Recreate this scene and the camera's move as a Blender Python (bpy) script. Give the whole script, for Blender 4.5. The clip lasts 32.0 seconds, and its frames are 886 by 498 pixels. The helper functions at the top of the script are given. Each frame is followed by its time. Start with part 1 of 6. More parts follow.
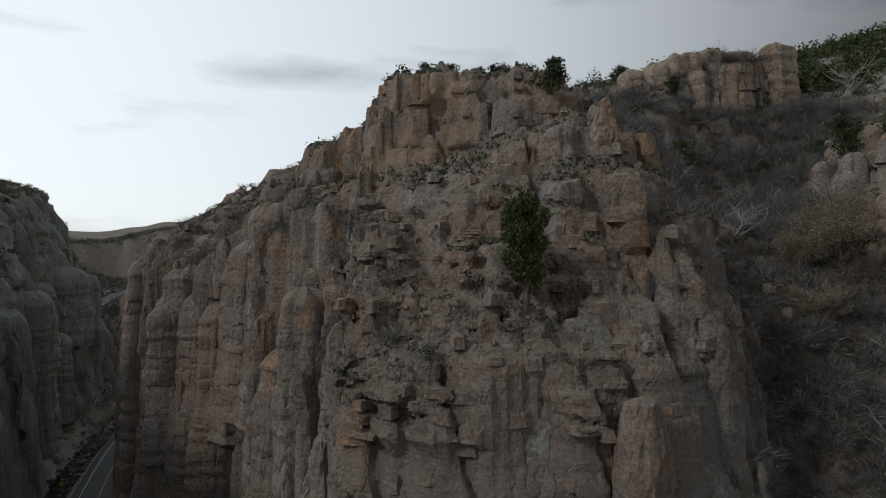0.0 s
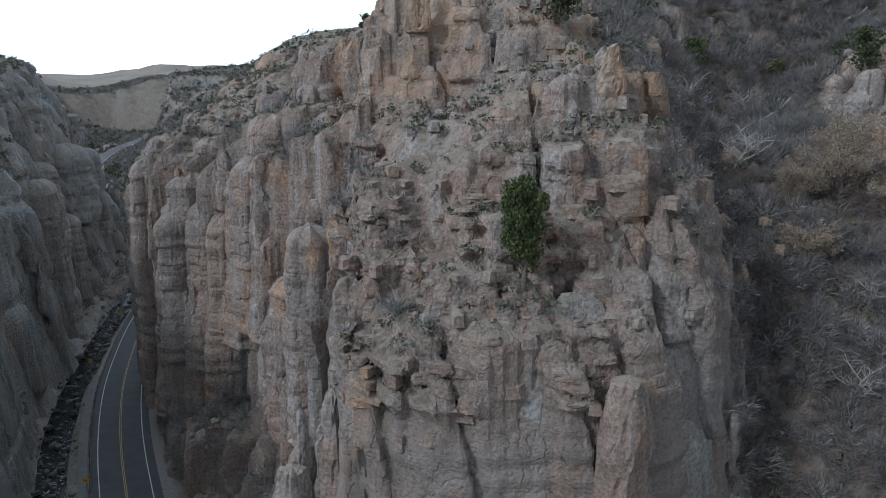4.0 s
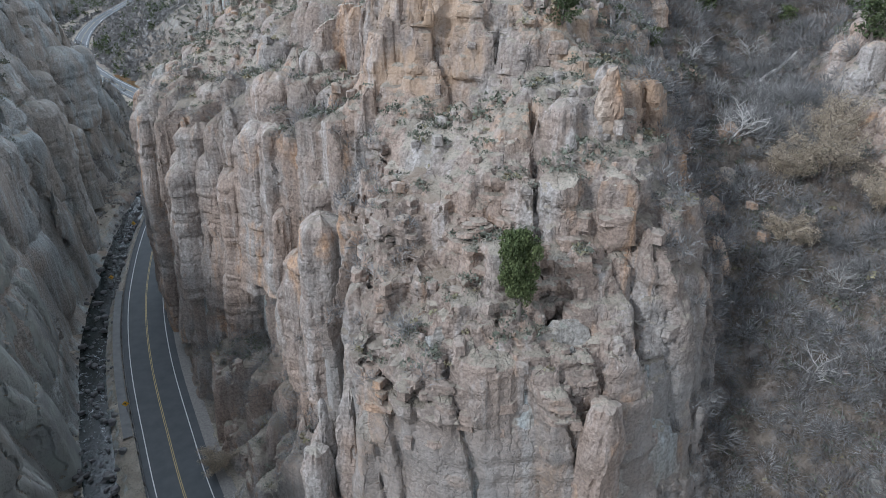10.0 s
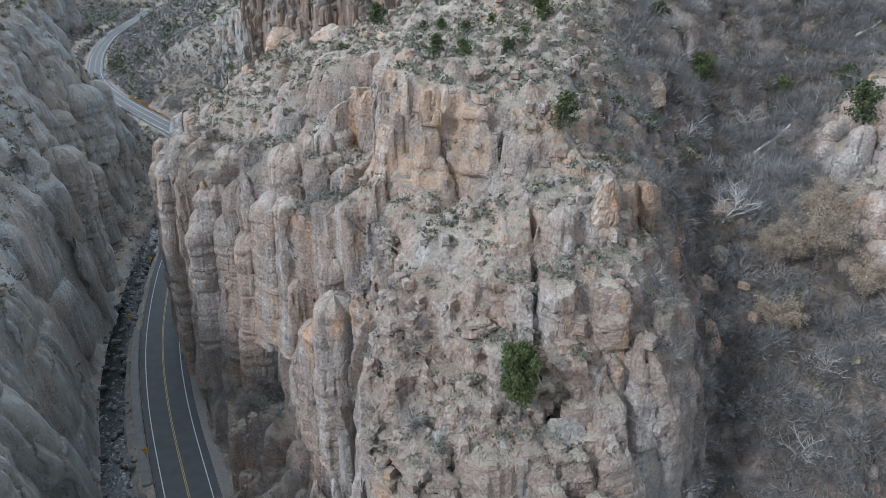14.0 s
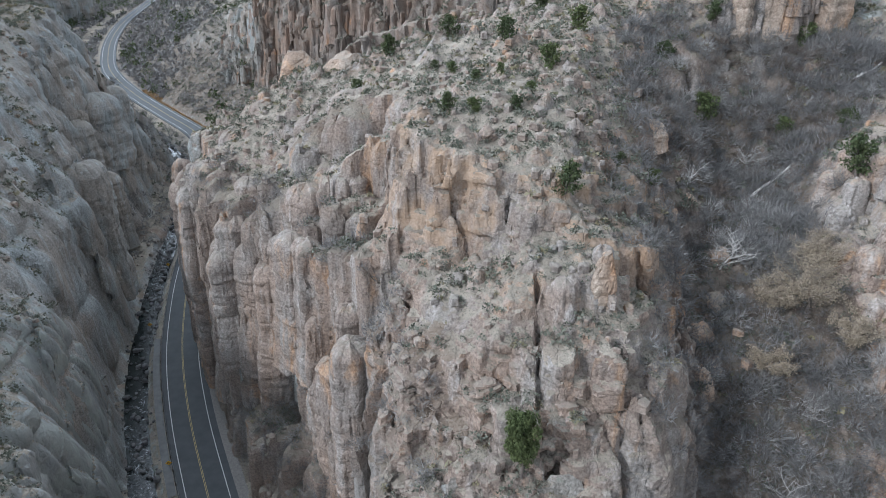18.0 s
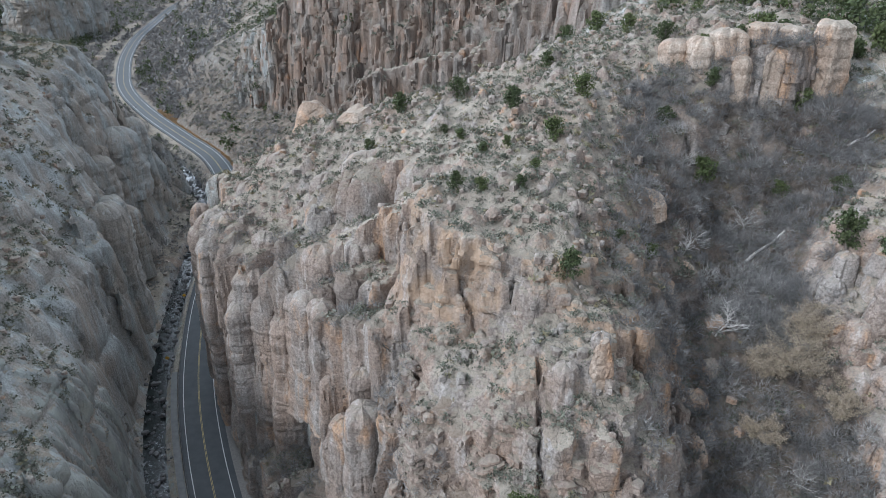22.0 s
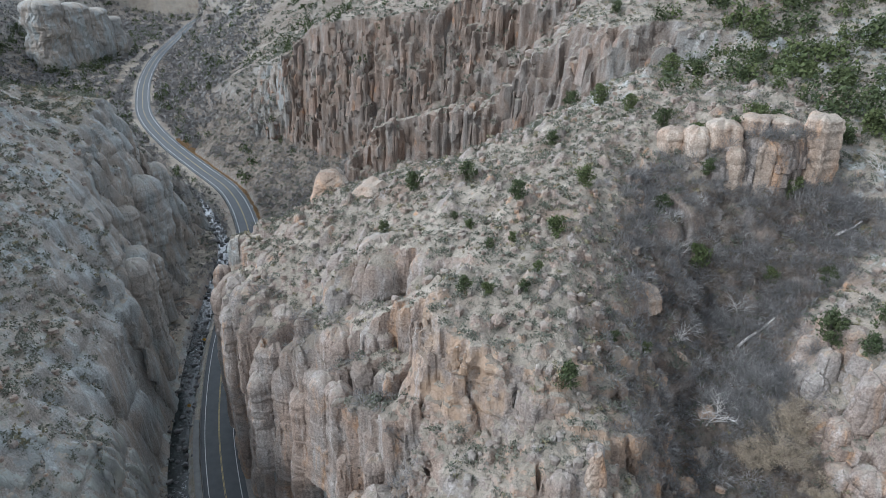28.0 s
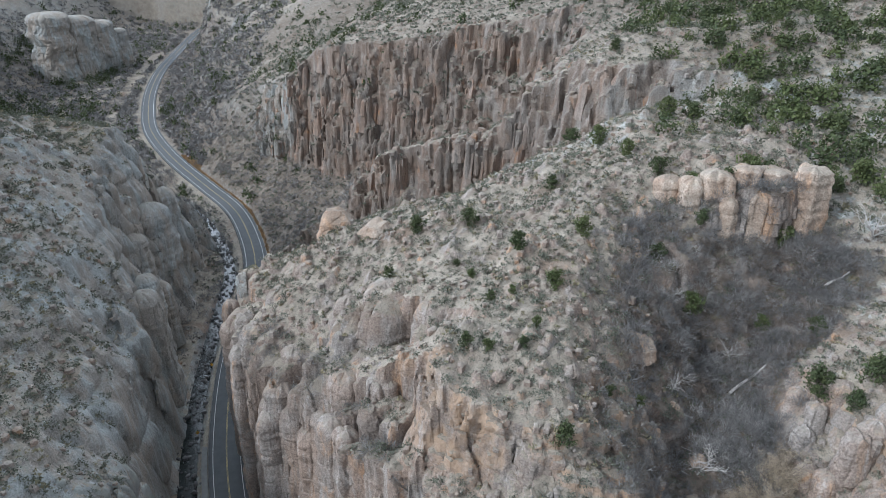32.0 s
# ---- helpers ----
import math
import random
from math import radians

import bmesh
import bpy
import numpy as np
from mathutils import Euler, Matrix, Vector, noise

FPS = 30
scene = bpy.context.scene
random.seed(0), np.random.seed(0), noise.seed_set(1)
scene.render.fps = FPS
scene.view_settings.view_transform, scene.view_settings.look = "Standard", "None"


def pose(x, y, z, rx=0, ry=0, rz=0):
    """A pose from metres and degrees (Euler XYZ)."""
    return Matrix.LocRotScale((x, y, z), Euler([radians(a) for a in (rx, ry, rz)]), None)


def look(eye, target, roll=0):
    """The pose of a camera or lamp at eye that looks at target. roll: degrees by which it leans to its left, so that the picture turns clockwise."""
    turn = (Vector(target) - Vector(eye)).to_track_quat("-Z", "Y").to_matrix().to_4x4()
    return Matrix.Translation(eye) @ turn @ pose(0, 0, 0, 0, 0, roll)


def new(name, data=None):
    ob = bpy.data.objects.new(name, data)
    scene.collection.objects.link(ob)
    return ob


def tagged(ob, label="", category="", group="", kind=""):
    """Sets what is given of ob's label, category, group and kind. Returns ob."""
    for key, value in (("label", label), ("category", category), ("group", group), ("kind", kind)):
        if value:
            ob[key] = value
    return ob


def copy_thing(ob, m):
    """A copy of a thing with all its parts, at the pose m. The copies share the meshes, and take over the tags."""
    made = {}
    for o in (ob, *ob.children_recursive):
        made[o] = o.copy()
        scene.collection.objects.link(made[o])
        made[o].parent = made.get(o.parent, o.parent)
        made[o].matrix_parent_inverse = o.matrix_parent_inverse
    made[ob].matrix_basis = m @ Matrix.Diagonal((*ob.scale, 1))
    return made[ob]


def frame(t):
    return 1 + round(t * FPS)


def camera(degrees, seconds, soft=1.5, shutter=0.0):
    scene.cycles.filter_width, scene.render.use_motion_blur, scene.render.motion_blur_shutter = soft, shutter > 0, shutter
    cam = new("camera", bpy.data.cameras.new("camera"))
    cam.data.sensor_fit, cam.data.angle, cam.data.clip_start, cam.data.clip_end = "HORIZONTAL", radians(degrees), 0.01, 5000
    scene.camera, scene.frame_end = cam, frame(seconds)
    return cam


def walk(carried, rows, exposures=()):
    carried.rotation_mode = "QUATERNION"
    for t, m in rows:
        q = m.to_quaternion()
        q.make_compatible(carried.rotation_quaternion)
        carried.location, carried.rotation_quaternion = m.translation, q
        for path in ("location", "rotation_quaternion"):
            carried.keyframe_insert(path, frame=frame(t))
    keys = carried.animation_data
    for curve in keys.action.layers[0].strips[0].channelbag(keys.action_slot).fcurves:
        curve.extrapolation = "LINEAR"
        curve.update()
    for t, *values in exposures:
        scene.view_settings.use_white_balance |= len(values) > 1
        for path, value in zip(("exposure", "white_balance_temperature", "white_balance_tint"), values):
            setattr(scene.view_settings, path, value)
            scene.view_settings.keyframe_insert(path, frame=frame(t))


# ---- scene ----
cam = camera(69.0, 32.0, soft=0.9)
METRES, EYE, TILT, LEAN, TURN = 75.0, 35.0, 0.0, 0.0, 0.0
ROWS = [
    (0.0, 0.0, 0.0, 0.0, 0.0, 0.0, -0.0),
    (0.5, 0.0004, 0.0005, 0.0147, 0.06, -0.21, 0.01),
    (1.0, 0.001, 0.0001, 0.0308, 0.13, -1.37, -0.0),
    (1.5, 0.0005, -0.0003, 0.0452, 0.13, -4.05, -0.03),
    (2.0, 0.0008, 0.0006, 0.0609, 0.15, -6.37, -0.02),
    (2.5, 0.001, 0.0009, 0.0754, 0.17, -8.04, -0.0),
    (3.0, 0.0008, 0.0013, 0.0914, 0.17, -9.98, 0.01),
    (3.5, 0.0009, 0.002, 0.1058, 0.17, -11.76, 0.01),
    (4.0, 0.0011, 0.0024, 0.122, 0.17, -13.75, 0.02),
    (4.5, 0.0008, 0.0025, 0.1371, 0.15, -15.69, 0.02),
    (6.5, 0.0001, 0.0033, 0.1965, 0.2, -22.02, -0.06),
    (7.0, -0.0, 0.0036, 0.2123, 0.21, -23.6, -0.06),
    (7.5, -0.0002, 0.0038, 0.227, 0.22, -25.19, -0.04),
    (8.0, -0.0004, 0.0044, 0.2433, 0.22, -26.37, -0.04),
    (8.5, -0.0007, 0.0044, 0.259, 0.21, -26.41, -0.01),
    (9.0, -0.0005, 0.0045, 0.2747, 0.26, -26.3, 0.0),
    (9.5, -0.0009, 0.0052, 0.2895, 0.26, -26.25, 0.01),
    (10.0, -0.0011, 0.0058, 0.3056, 0.28, -26.22, 0.02),
    (10.5, -0.0005, 0.0059, 0.3206, 0.35, -26.18, 0.02),
    (11.0, -0.0006, 0.0067, 0.337, 0.43, -26.14, 0.03),
    (11.5, -0.0005, 0.007, 0.3519, 0.51, -26.14, 0.04),
    (12.0, -0.0007, 0.0077, 0.3681, 0.61, -26.12, 0.06),
    (12.5, -0.0006, 0.0079, 0.3828, 0.69, -26.06, 0.08),
    (13.0, -0.0005, 0.0082, 0.3987, 0.79, -26.01, 0.1),
    (13.5, 0.0001, 0.0082, 0.4137, 0.93, -25.97, 0.1),
    (14.0, 0.0005, 0.0081, 0.4303, 1.02, -25.92, 0.1),
    (14.5, 0.0008, 0.0082, 0.4452, 1.14, -25.88, 0.11),
    (16.5, -0.0004, 0.0079, 0.5068, 1.58, -27.86, 0.12),
    (17.0, -0.0003, 0.0087, 0.5233, 1.69, -27.96, 0.15),
    (17.5, -0.0003, 0.0089, 0.5386, 1.78, -27.94, 0.15),
    (18.0, -0.0004, 0.0094, 0.555, 1.9, -27.92, 0.15),
    (18.5, -0.0004, 0.0096, 0.5706, 2.0, -27.91, 0.16),
    (19.0, -0.0004, 0.0095, 0.5871, 2.09, -27.87, 0.17),
    (19.5, -0.0003, 0.0097, 0.6026, 2.18, -27.85, 0.17),
    (20.0, 0.0, 0.0098, 0.6194, 2.29, -27.82, 0.16),
    (20.5, 0.0003, 0.0102, 0.6346, 2.4, -27.79, 0.16),
    (21.0, -0.0, 0.0106, 0.6514, 2.51, -27.75, 0.16),
    (21.5, -0.0001, 0.0106, 0.6667, 2.62, -27.72, 0.16),
    (22.0, -0.0003, 0.0106, 0.6835, 2.72, -27.68, 0.17),
    (22.5, -0.0003, 0.0111, 0.699, 2.81, -27.65, 0.18),
    (23.0, 0.0003, 0.011, 0.716, 2.9, -27.63, 0.2),
    (23.5, 0.0008, 0.0113, 0.7314, 2.99, -27.6, 0.2),
    (24.0, 0.0015, 0.0111, 0.7484, 3.07, -27.58, 0.23),
    (24.5, 0.0022, 0.011, 0.764, 3.16, -27.56, 0.24),
    (25.0, 0.0029, 0.011, 0.7805, 3.25, -27.53, 0.26),
    (25.5, 0.003, 0.011, 0.796, 3.34, -27.51, 0.28),
    (27.5, 0.0032, 0.0123, 0.8621, 3.64, -27.46, 0.37),
    (28.0, 0.0028, 0.0125, 0.8796, 3.7, -27.44, 0.37),
    (28.5, 0.0025, 0.0124, 0.8956, 3.76, -27.43, 0.36),
    (29.0, 0.0023, 0.0123, 0.9133, 3.82, -27.41, 0.36),
    (29.5, 0.0021, 0.0124, 0.9292, 3.84, -27.38, 0.36),
    (30.0, 0.0019, 0.0126, 0.9468, 3.86, -27.37, 0.35),
    (30.5, 0.0018, 0.0129, 0.9626, 3.87, -27.35, 0.34),
    (31.0, 0.0016, 0.0134, 0.9796, 3.88, -27.34, 0.32),
    (31.5, 0.0015, 0.0135, 0.9916, 3.89, -27.33, 0.31),
    (32.0, 0.0009, 0.013, 0.9995, 3.91, -27.33, 0.3),
]
EXPOSURES = [(t, e, 5380 + 800 * max(0.0, 1 - t / 3.0) + 6 * t, 8) for t, e in ((0.0, -2.03), (1.0, -1.96), (2.0, -1.77), (4.0, -0.85), (7.0, -0.06), (9.0, -0.04), (13.0, -0.03), (21.0, -0.06), (32.0, -0.14))]
walk(cam, [(t, pose(0, 0, EYE, TILT, LEAN, TURN) @ pose(METRES * x, METRES * y, METRES * z, 90 + pitch, roll, yaw)) for t, x, y, z, yaw, pitch, roll in ROWS], EXPOSURES)

# ---- sky and sun ----
world = bpy.data.worlds.new("world")
scene.world = world
world.use_nodes = True
wn, wl = world.node_tree.nodes, world.node_tree.links
wn.clear()
SUN_ELEV, SUN_ROT = 35.0, -124.0
sky = wn.new("ShaderNodeTexSky")
sky.sky_type, sky.sun_disc = "NISHITA", False
sky.sun_elevation, sky.sun_rotation = radians(SUN_ELEV), radians(SUN_ROT)
sky.air_density, sky.dust_density, sky.ozone_density = 1.0, 1.0, 1.5
w_co = wn.new("ShaderNodeTexCoord")
w_map = wn.new("ShaderNodeMapping")
w_map.inputs["Scale"].default_value = (1.2, 1.2, 5.5)
w_noise = wn.new("ShaderNodeTexNoise")
w_noise.inputs["Scale"].default_value, w_noise.inputs["Detail"].default_value, w_noise.inputs["Roughness"].default_value = 1.5, 6.0, 0.5
w_ramp = wn.new("ShaderNodeValToRGB")
w_ramp.color_ramp.elements[0].position, w_ramp.color_ramp.elements[1].position = 0.14, 0.46
w_mix = wn.new("ShaderNodeMixRGB")
w_cloud = wn.new("ShaderNodeMixRGB")
w_cloud.inputs[0].default_value = 0.84
w_cloud.inputs[2].default_value = (6.7, 6.75, 6.7, 1)
w_bg = wn.new("ShaderNodeBackground")
w_bg.inputs["Strength"].default_value = 0.105
w_out = wn.new("ShaderNodeOutputWorld")
wl.new(w_co.outputs["Generated"], w_map.inputs["Vector"])
wl.new(w_map.outputs[0], w_noise.inputs["Vector"])
wl.new(w_noise.outputs["Fac"], w_ramp.inputs[0])
wl.new(sky.outputs[0], w_cloud.inputs[1])
wl.new(w_ramp.outputs[0], w_mix.inputs[0])
wl.new(sky.outputs[0], w_mix.inputs[1])
# the cloud sheet is brightest round the hidden sun
w_dot = wn.new("ShaderNodeVectorMath")
w_dot.operation = "DOT_PRODUCT"
w_dot.inputs[1].default_value = (math.sin(radians(-46)) * 0.97, math.cos(radians(-46)) * 0.97, 0.24)
w_glow = wn.new("ShaderNodeMapRange")
for k, v in (("From Min", 0.2), ("From Max", 1.0), ("To Min", 1.2), ("To Max", 6.0)):
    w_glow.inputs[k].default_value = v
w_lit = wn.new("ShaderNodeMixRGB")
w_lit.blend_type = "MULTIPLY"
w_lit.inputs[0].default_value = 1.0
wl.new(w_co.outputs["Generated"], w_dot.inputs[0])
wl.new(w_dot.outputs["Value"], w_glow.inputs["Value"])
wl.new(w_cloud.outputs[0], w_lit.inputs[1])
wl.new(w_glow.outputs[0], w_lit.inputs[2])
wl.new(w_lit.outputs[0], w_mix.inputs[2])
wl.new(w_mix.outputs[0], w_bg.inputs["Color"])
wl.new(w_bg.outputs[0], w_out.inputs["Surface"])
sun = new("sun", bpy.data.lights.new("sun", "SUN"))
sun.data.energy, sun.data.angle, sun.data.color = 2.3, radians(7), (1.0, 0.93, 0.84)
sun.matrix_world = look((0, 0, 300), (-math.sin(radians(SUN_ROT)) * math.cos(radians(SUN_ELEV)), -math.cos(radians(SUN_ROT)) * math.cos(radians(SUN_ELEV)), 300 - math.sin(radians(SUN_ELEV))))


# ---- materials ----
class Nodes:
    """A short way to write a node material."""

    def __init__(self, name, rough=0.9, spec=0.25):
        self.mat = bpy.data.materials.new(name)
        self.mat.use_nodes = True
        self.t = self.mat.node_tree
        self.bsdf = self.t.nodes["Principled BSDF"]
        self.bsdf.inputs["Roughness"].default_value = rough
        self.bsdf.inputs["Specular IOR Level"].default_value = spec
        self.co = self.t.nodes.new("ShaderNodeNewGeometry").outputs["Position"]

    def put(self, socket, value):
        if hasattr(value, "is_output"):
            self.t.links.new(value, socket)
        elif isinstance(value, (tuple, list)) and len(value) == 3 and socket.type == "RGBA":
            socket.default_value = (*value, 1)
        else:
            socket.default_value = value

    def scaled(self, sx, sy, sz):
        n = self.t.nodes.new("ShaderNodeMapping")
        self.put(n.inputs["Vector"], self.co)
        n.inputs["Scale"].default_value = (sx, sy, sz)
        return n.outputs[0]

    def bent(self, tall, amount):
        """Places stretched upright and pushed about by noise, for uneven joints."""
        n = self.t.nodes.new("ShaderNodeTexNoise")
        self.put(n.inputs["Vector"], self.co)
        n.inputs["Scale"].default_value, n.inputs["Detail"].default_value = 0.5, 4.0
        s = self.t.nodes.new("ShaderNodeVectorMath")
        s.operation = "MULTIPLY_ADD"
        self.put(s.inputs[0], n.outputs["Color"])
        s.inputs[1].default_value = (amount, amount, amount)
        self.put(s.inputs[2], self.scaled(1, 1, tall))
        return s.outputs[0]

    def noise(self, scale, detail=3.0, rough=0.55, vec=None, warp=0.0):
        n = self.t.nodes.new("ShaderNodeTexNoise")
        self.put(n.inputs["Vector"], vec if vec is not None else self.co)
        n.inputs["Scale"].default_value, n.inputs["Detail"].default_value = scale, detail
        n.inputs["Roughness"].default_value, n.inputs["Distortion"].default_value = rough, warp
        return n.outputs["Fac"]

    def voronoi(self, scale, feature="DISTANCE_TO_EDGE", vec=None, out="Distance"):
        n = self.t.nodes.new("ShaderNodeTexVoronoi")
        n.feature = feature
        self.put(n.inputs["Vector"], vec if vec is not None else self.co)
        n.inputs["Scale"].default_value = scale
        return n.outputs[out]

    def ramp(self, value, lo, hi, a=0.0, b=1.0):
        n = self.t.nodes.new("ShaderNodeMapRange")
        self.put(n.inputs["Value"], value)
        for k, v in (("From Min", lo), ("From Max", hi), ("To Min", a), ("To Max", b)):
            n.inputs[k].default_value = v
        return n.outputs[0]

    def math(self, op, a, b=0.0):
        n = self.t.nodes.new("ShaderNodeMath")
        n.operation = op
        self.put(n.inputs[0], a)
        self.put(n.inputs[1], b)
        return n.outputs[0]

    def mix(self, fac, a, b, mode="MIX"):
        n = self.t.nodes.new("ShaderNodeMixRGB")
        n.blend_type = mode
        self.put(n.inputs[0], fac)
        self.put(n.inputs[1], a)
        self.put(n.inputs[2], b)
        return n.outputs[0]

    def bump(self, height, strength, distance):
        n = self.t.nodes.new("ShaderNodeBump")
        self.put(n.inputs["Height"], height)
        n.inputs["Strength"].default_value, n.inputs["Distance"].default_value = strength, distance
        return n.outputs[0]

    def upness(self):
        g = self.t.nodes.new("ShaderNodeNewGeometry")
        s = self.t.nodes.new("ShaderNodeSeparateXYZ")
        self.put(s.inputs[0], g.outputs["Normal"])
        return s.outputs[2]

    def random(self, island=False):
        if island:
            return self.t.nodes.new("ShaderNodeNewGeometry").outputs["Random Per Island"]
        return self.t.nodes.new("ShaderNodeObjectInfo").outputs["Random"]

    def done(self, colour, normal=None, rough=None):
        self.put(self.bsdf.inputs["Base Color"], colour)
        if normal is not None:
            self.put(self.bsdf.inputs["Normal"], normal)
        if rough is not None:
            self.put(self.bsdf.inputs["Roughness"], rough)
        return self.mat


def rock_colour(m, ochre=0.8):
    """Tan and pinkish-grey volcanic tuff with ochre patches, pale and dark run-off streaks."""
    big = m.noise(0.05, 4, 0.6, warp=0.6)
    c = m.mix(m.ramp(big, 0.36, 0.62), (0.292, 0.253, 0.226), (0.37, 0.288, 0.235))
    grey = m.noise(0.13, 4, 0.6, vec=m.scaled(1, 1, 0.45))
    c = m.mix(m.ramp(grey, 0.49, 0.62, 0, 0.85), c, (0.36, 0.34, 0.32))
    och = m.noise(0.2, 5, 0.62, vec=m.scaled(1, 1, 0.45), warp=0.8)
    c = m.mix(m.ramp(och, 0.57, 0.7, 0, ochre), c, (0.51, 0.315, 0.18))
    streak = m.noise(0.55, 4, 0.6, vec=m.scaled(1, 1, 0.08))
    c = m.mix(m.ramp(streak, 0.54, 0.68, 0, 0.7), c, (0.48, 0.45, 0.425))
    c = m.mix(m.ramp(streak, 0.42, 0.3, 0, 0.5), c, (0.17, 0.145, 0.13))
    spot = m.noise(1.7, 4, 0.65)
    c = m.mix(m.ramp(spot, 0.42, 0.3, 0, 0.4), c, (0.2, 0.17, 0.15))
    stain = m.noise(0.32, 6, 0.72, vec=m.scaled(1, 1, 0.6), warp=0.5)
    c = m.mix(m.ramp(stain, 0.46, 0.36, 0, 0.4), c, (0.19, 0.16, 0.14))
    fine = m.mix(m.ramp(m.noise(3.2, 6, 0.7), 0.36, 0.6), (0.62, 0.6, 0.59), (1.12, 1.12, 1.12))
    return m.mix(1.0, c, fine, "MULTIPLY")


def rock_bump(m, strength=0.9):
    run = m.noise(1.3, 5, 0.6, vec=m.scaled(1, 1, 0.22))
    bed = m.noise(1.1, 4, 0.6, vec=m.scaled(0.3, 0.3, 2.2))
    h = m.math("ADD", m.math("MULTIPLY", run, 0.5), m.math("MULTIPLY", bed, 0.35))
    h = m.math("ADD", h, m.math("MULTIPLY", m.noise(2.6, 6, 0.65), 0.45))
    crack = m.ramp(m.voronoi(0.5, vec=m.bent(0.18, 2.2)), 0.0, 0.06)
    h = m.math("ADD", h, m.math("MULTIPLY", crack, 0.15))
    return m.bump(h, strength, 0.6)


def make_ground(name="rock_and_soil", tone=(1, 1, 1), ochre=0.8, bare=0.0):
    m = Nodes(name, 0.95, 0.15)
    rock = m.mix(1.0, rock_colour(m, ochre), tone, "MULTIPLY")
    # the cliffs across the valley are browner, with their shade painted into the tint
    place = m.t.nodes.new("ShaderNodeSeparateXYZ")
    m.put(place.inputs[0], m.co)
    rock = m.mix(m.math("MULTIPLY", m.ramp(place.outputs[1], 160, 172), m.ramp(place.outputs[0], -100, -90)), rock, m.mix(1.0, rock, (0.72, 0.62, 0.57), "MULTIPLY"))
    # and those west of the road greyer
    beyond = m.math("ADD", place.outputs[0], m.math("MULTIPLY", place.outputs[1], 0.533))
    rock = m.mix(m.ramp(beyond, -6.5, -9, 0, 0.8 if ochre > 0.5 else 0), rock, m.mix(m.ramp(m.noise(0.25, 5, 0.6), 0.38, 0.62), (0.29, 0.315, 0.315), (0.385, 0.425, 0.4)))
    # the massive foot of the front is grey
    foot = m.math("MULTIPLY", m.ramp(place.outputs[2], 28, 20, 0, 0.5 if ochre > 0.5 else 0), m.ramp(place.outputs[1], 62, 56))
    rock = m.mix(foot, rock, m.mix(m.ramp(m.noise(0.4, 5, 0.6, vec=m.scaled(1, 1, 0.2)), 0.4, 0.65), (0.22, 0.215, 0.205), (0.37, 0.36, 0.345)))
    high = m.math("MULTIPLY", m.ramp(place.outputs[2], 40, 45), m.ramp(place.outputs[1], 82, 76))
    rock = m.mix(m.math("MULTIPLY", high, m.ramp(m.noise(0.28, 4, 0.6, vec=m.scaled(1, 1, 0.5)), 0.44, 0.6, 0, 0.6 if ochre > 0.5 else 0)), rock, (0.5, 0.35, 0.23))
    soil = m.mix(m.ramp(m.noise(0.2, 4, 0.6), 0.35, 0.65), (0.25, 0.22, 0.18), (0.4, 0.355, 0.295))
    soil = m.mix(m.ramp(m.noise(2.2, 4, 0.7), 0.54, 0.64, 0, 0.6), soil, (0.15, 0.15, 0.115))
    soil = m.mix(m.ramp(m.noise(4.5, 4, 0.7), 0.45, 0.38, 0, 0.5), soil, (0.11, 0.112, 0.085))
    soil = m.mix(m.ramp(m.voronoi(1.6, "F1", out="Distance"), 0.18, 0.05, 0, 0.7), soil, (0.36, 0.345, 0.325))
    soil = m.mix(m.ramp(m.noise(0.09, 3, 0.5), 0.55, 0.7, 0, 0.7), soil, (0.17, 0.115, 0.085))
    att = m.t.nodes.new("ShaderNodeAttribute")
    att.attribute_name = "litter"
    lichen = m.mix(m.ramp(m.noise(0.9, 4, 0.6), 0.48, 0.6, 0, 0.6), rock, (0.275, 0.255, 0.21) if ochre > 0.5 else (0.31, 0.335, 0.285))
    up = m.math("ADD", m.upness(), m.ramp(m.noise(0.8, 3, 0.6), 0.3, 0.7, -0.12, 0.12))
    c = m.mix(m.ramp(up, 0.42 + bare, 0.62 + bare), rock, lichen)
    c = m.mix(m.ramp(up, 0.6 + bare, 0.76 + bare), c, soil)
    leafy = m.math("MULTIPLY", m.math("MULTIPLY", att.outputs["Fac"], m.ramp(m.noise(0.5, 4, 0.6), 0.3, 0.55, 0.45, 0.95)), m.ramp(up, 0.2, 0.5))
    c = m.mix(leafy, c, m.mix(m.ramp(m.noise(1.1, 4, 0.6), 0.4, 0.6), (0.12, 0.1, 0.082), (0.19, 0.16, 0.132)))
    return m.done(c, rock_bump(m))


MAT_GROUND = make_ground()
MAT_CANYON = make_ground("grey_rock_and_soil", (1.08, 1.24, 1.32), 0.15, 0.12)


def make_rock(name="bare_rock", tone=(1, 1, 1), ochre=0.8):
    m = Nodes(name, 0.93, 0.15)
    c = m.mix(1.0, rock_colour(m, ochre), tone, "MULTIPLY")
    c = m.mix(m.ramp(m.upness(), 0.55, 0.9, 0, 0.55), c, m.mix(m.ramp(m.noise(0.9, 4, 0.6), 0.4, 0.6), (0.275, 0.238, 0.205), (0.285, 0.268, 0.215)))
    return m.done(c, rock_bump(m, 0.7))


MAT_ROCK = make_rock()
# browner copy of the rock, darkened to stand in for shade on the far cliffs
MAT_FARROCK = make_rock("brown_shaded_cliff_rock", (0.84, 0.78, 0.74))
MAT_OCHRE = make_rock("ochre_rock", (1.12, 1.01, 0.89))
MAT_PALEROCK = make_rock("pale_pillar_rock", (1.32, 1.22, 1.1), 0.5)
MAT_GREYROCK = make_rock("grey_wall_rock", (1.08, 1.24, 1.32), 0.15)


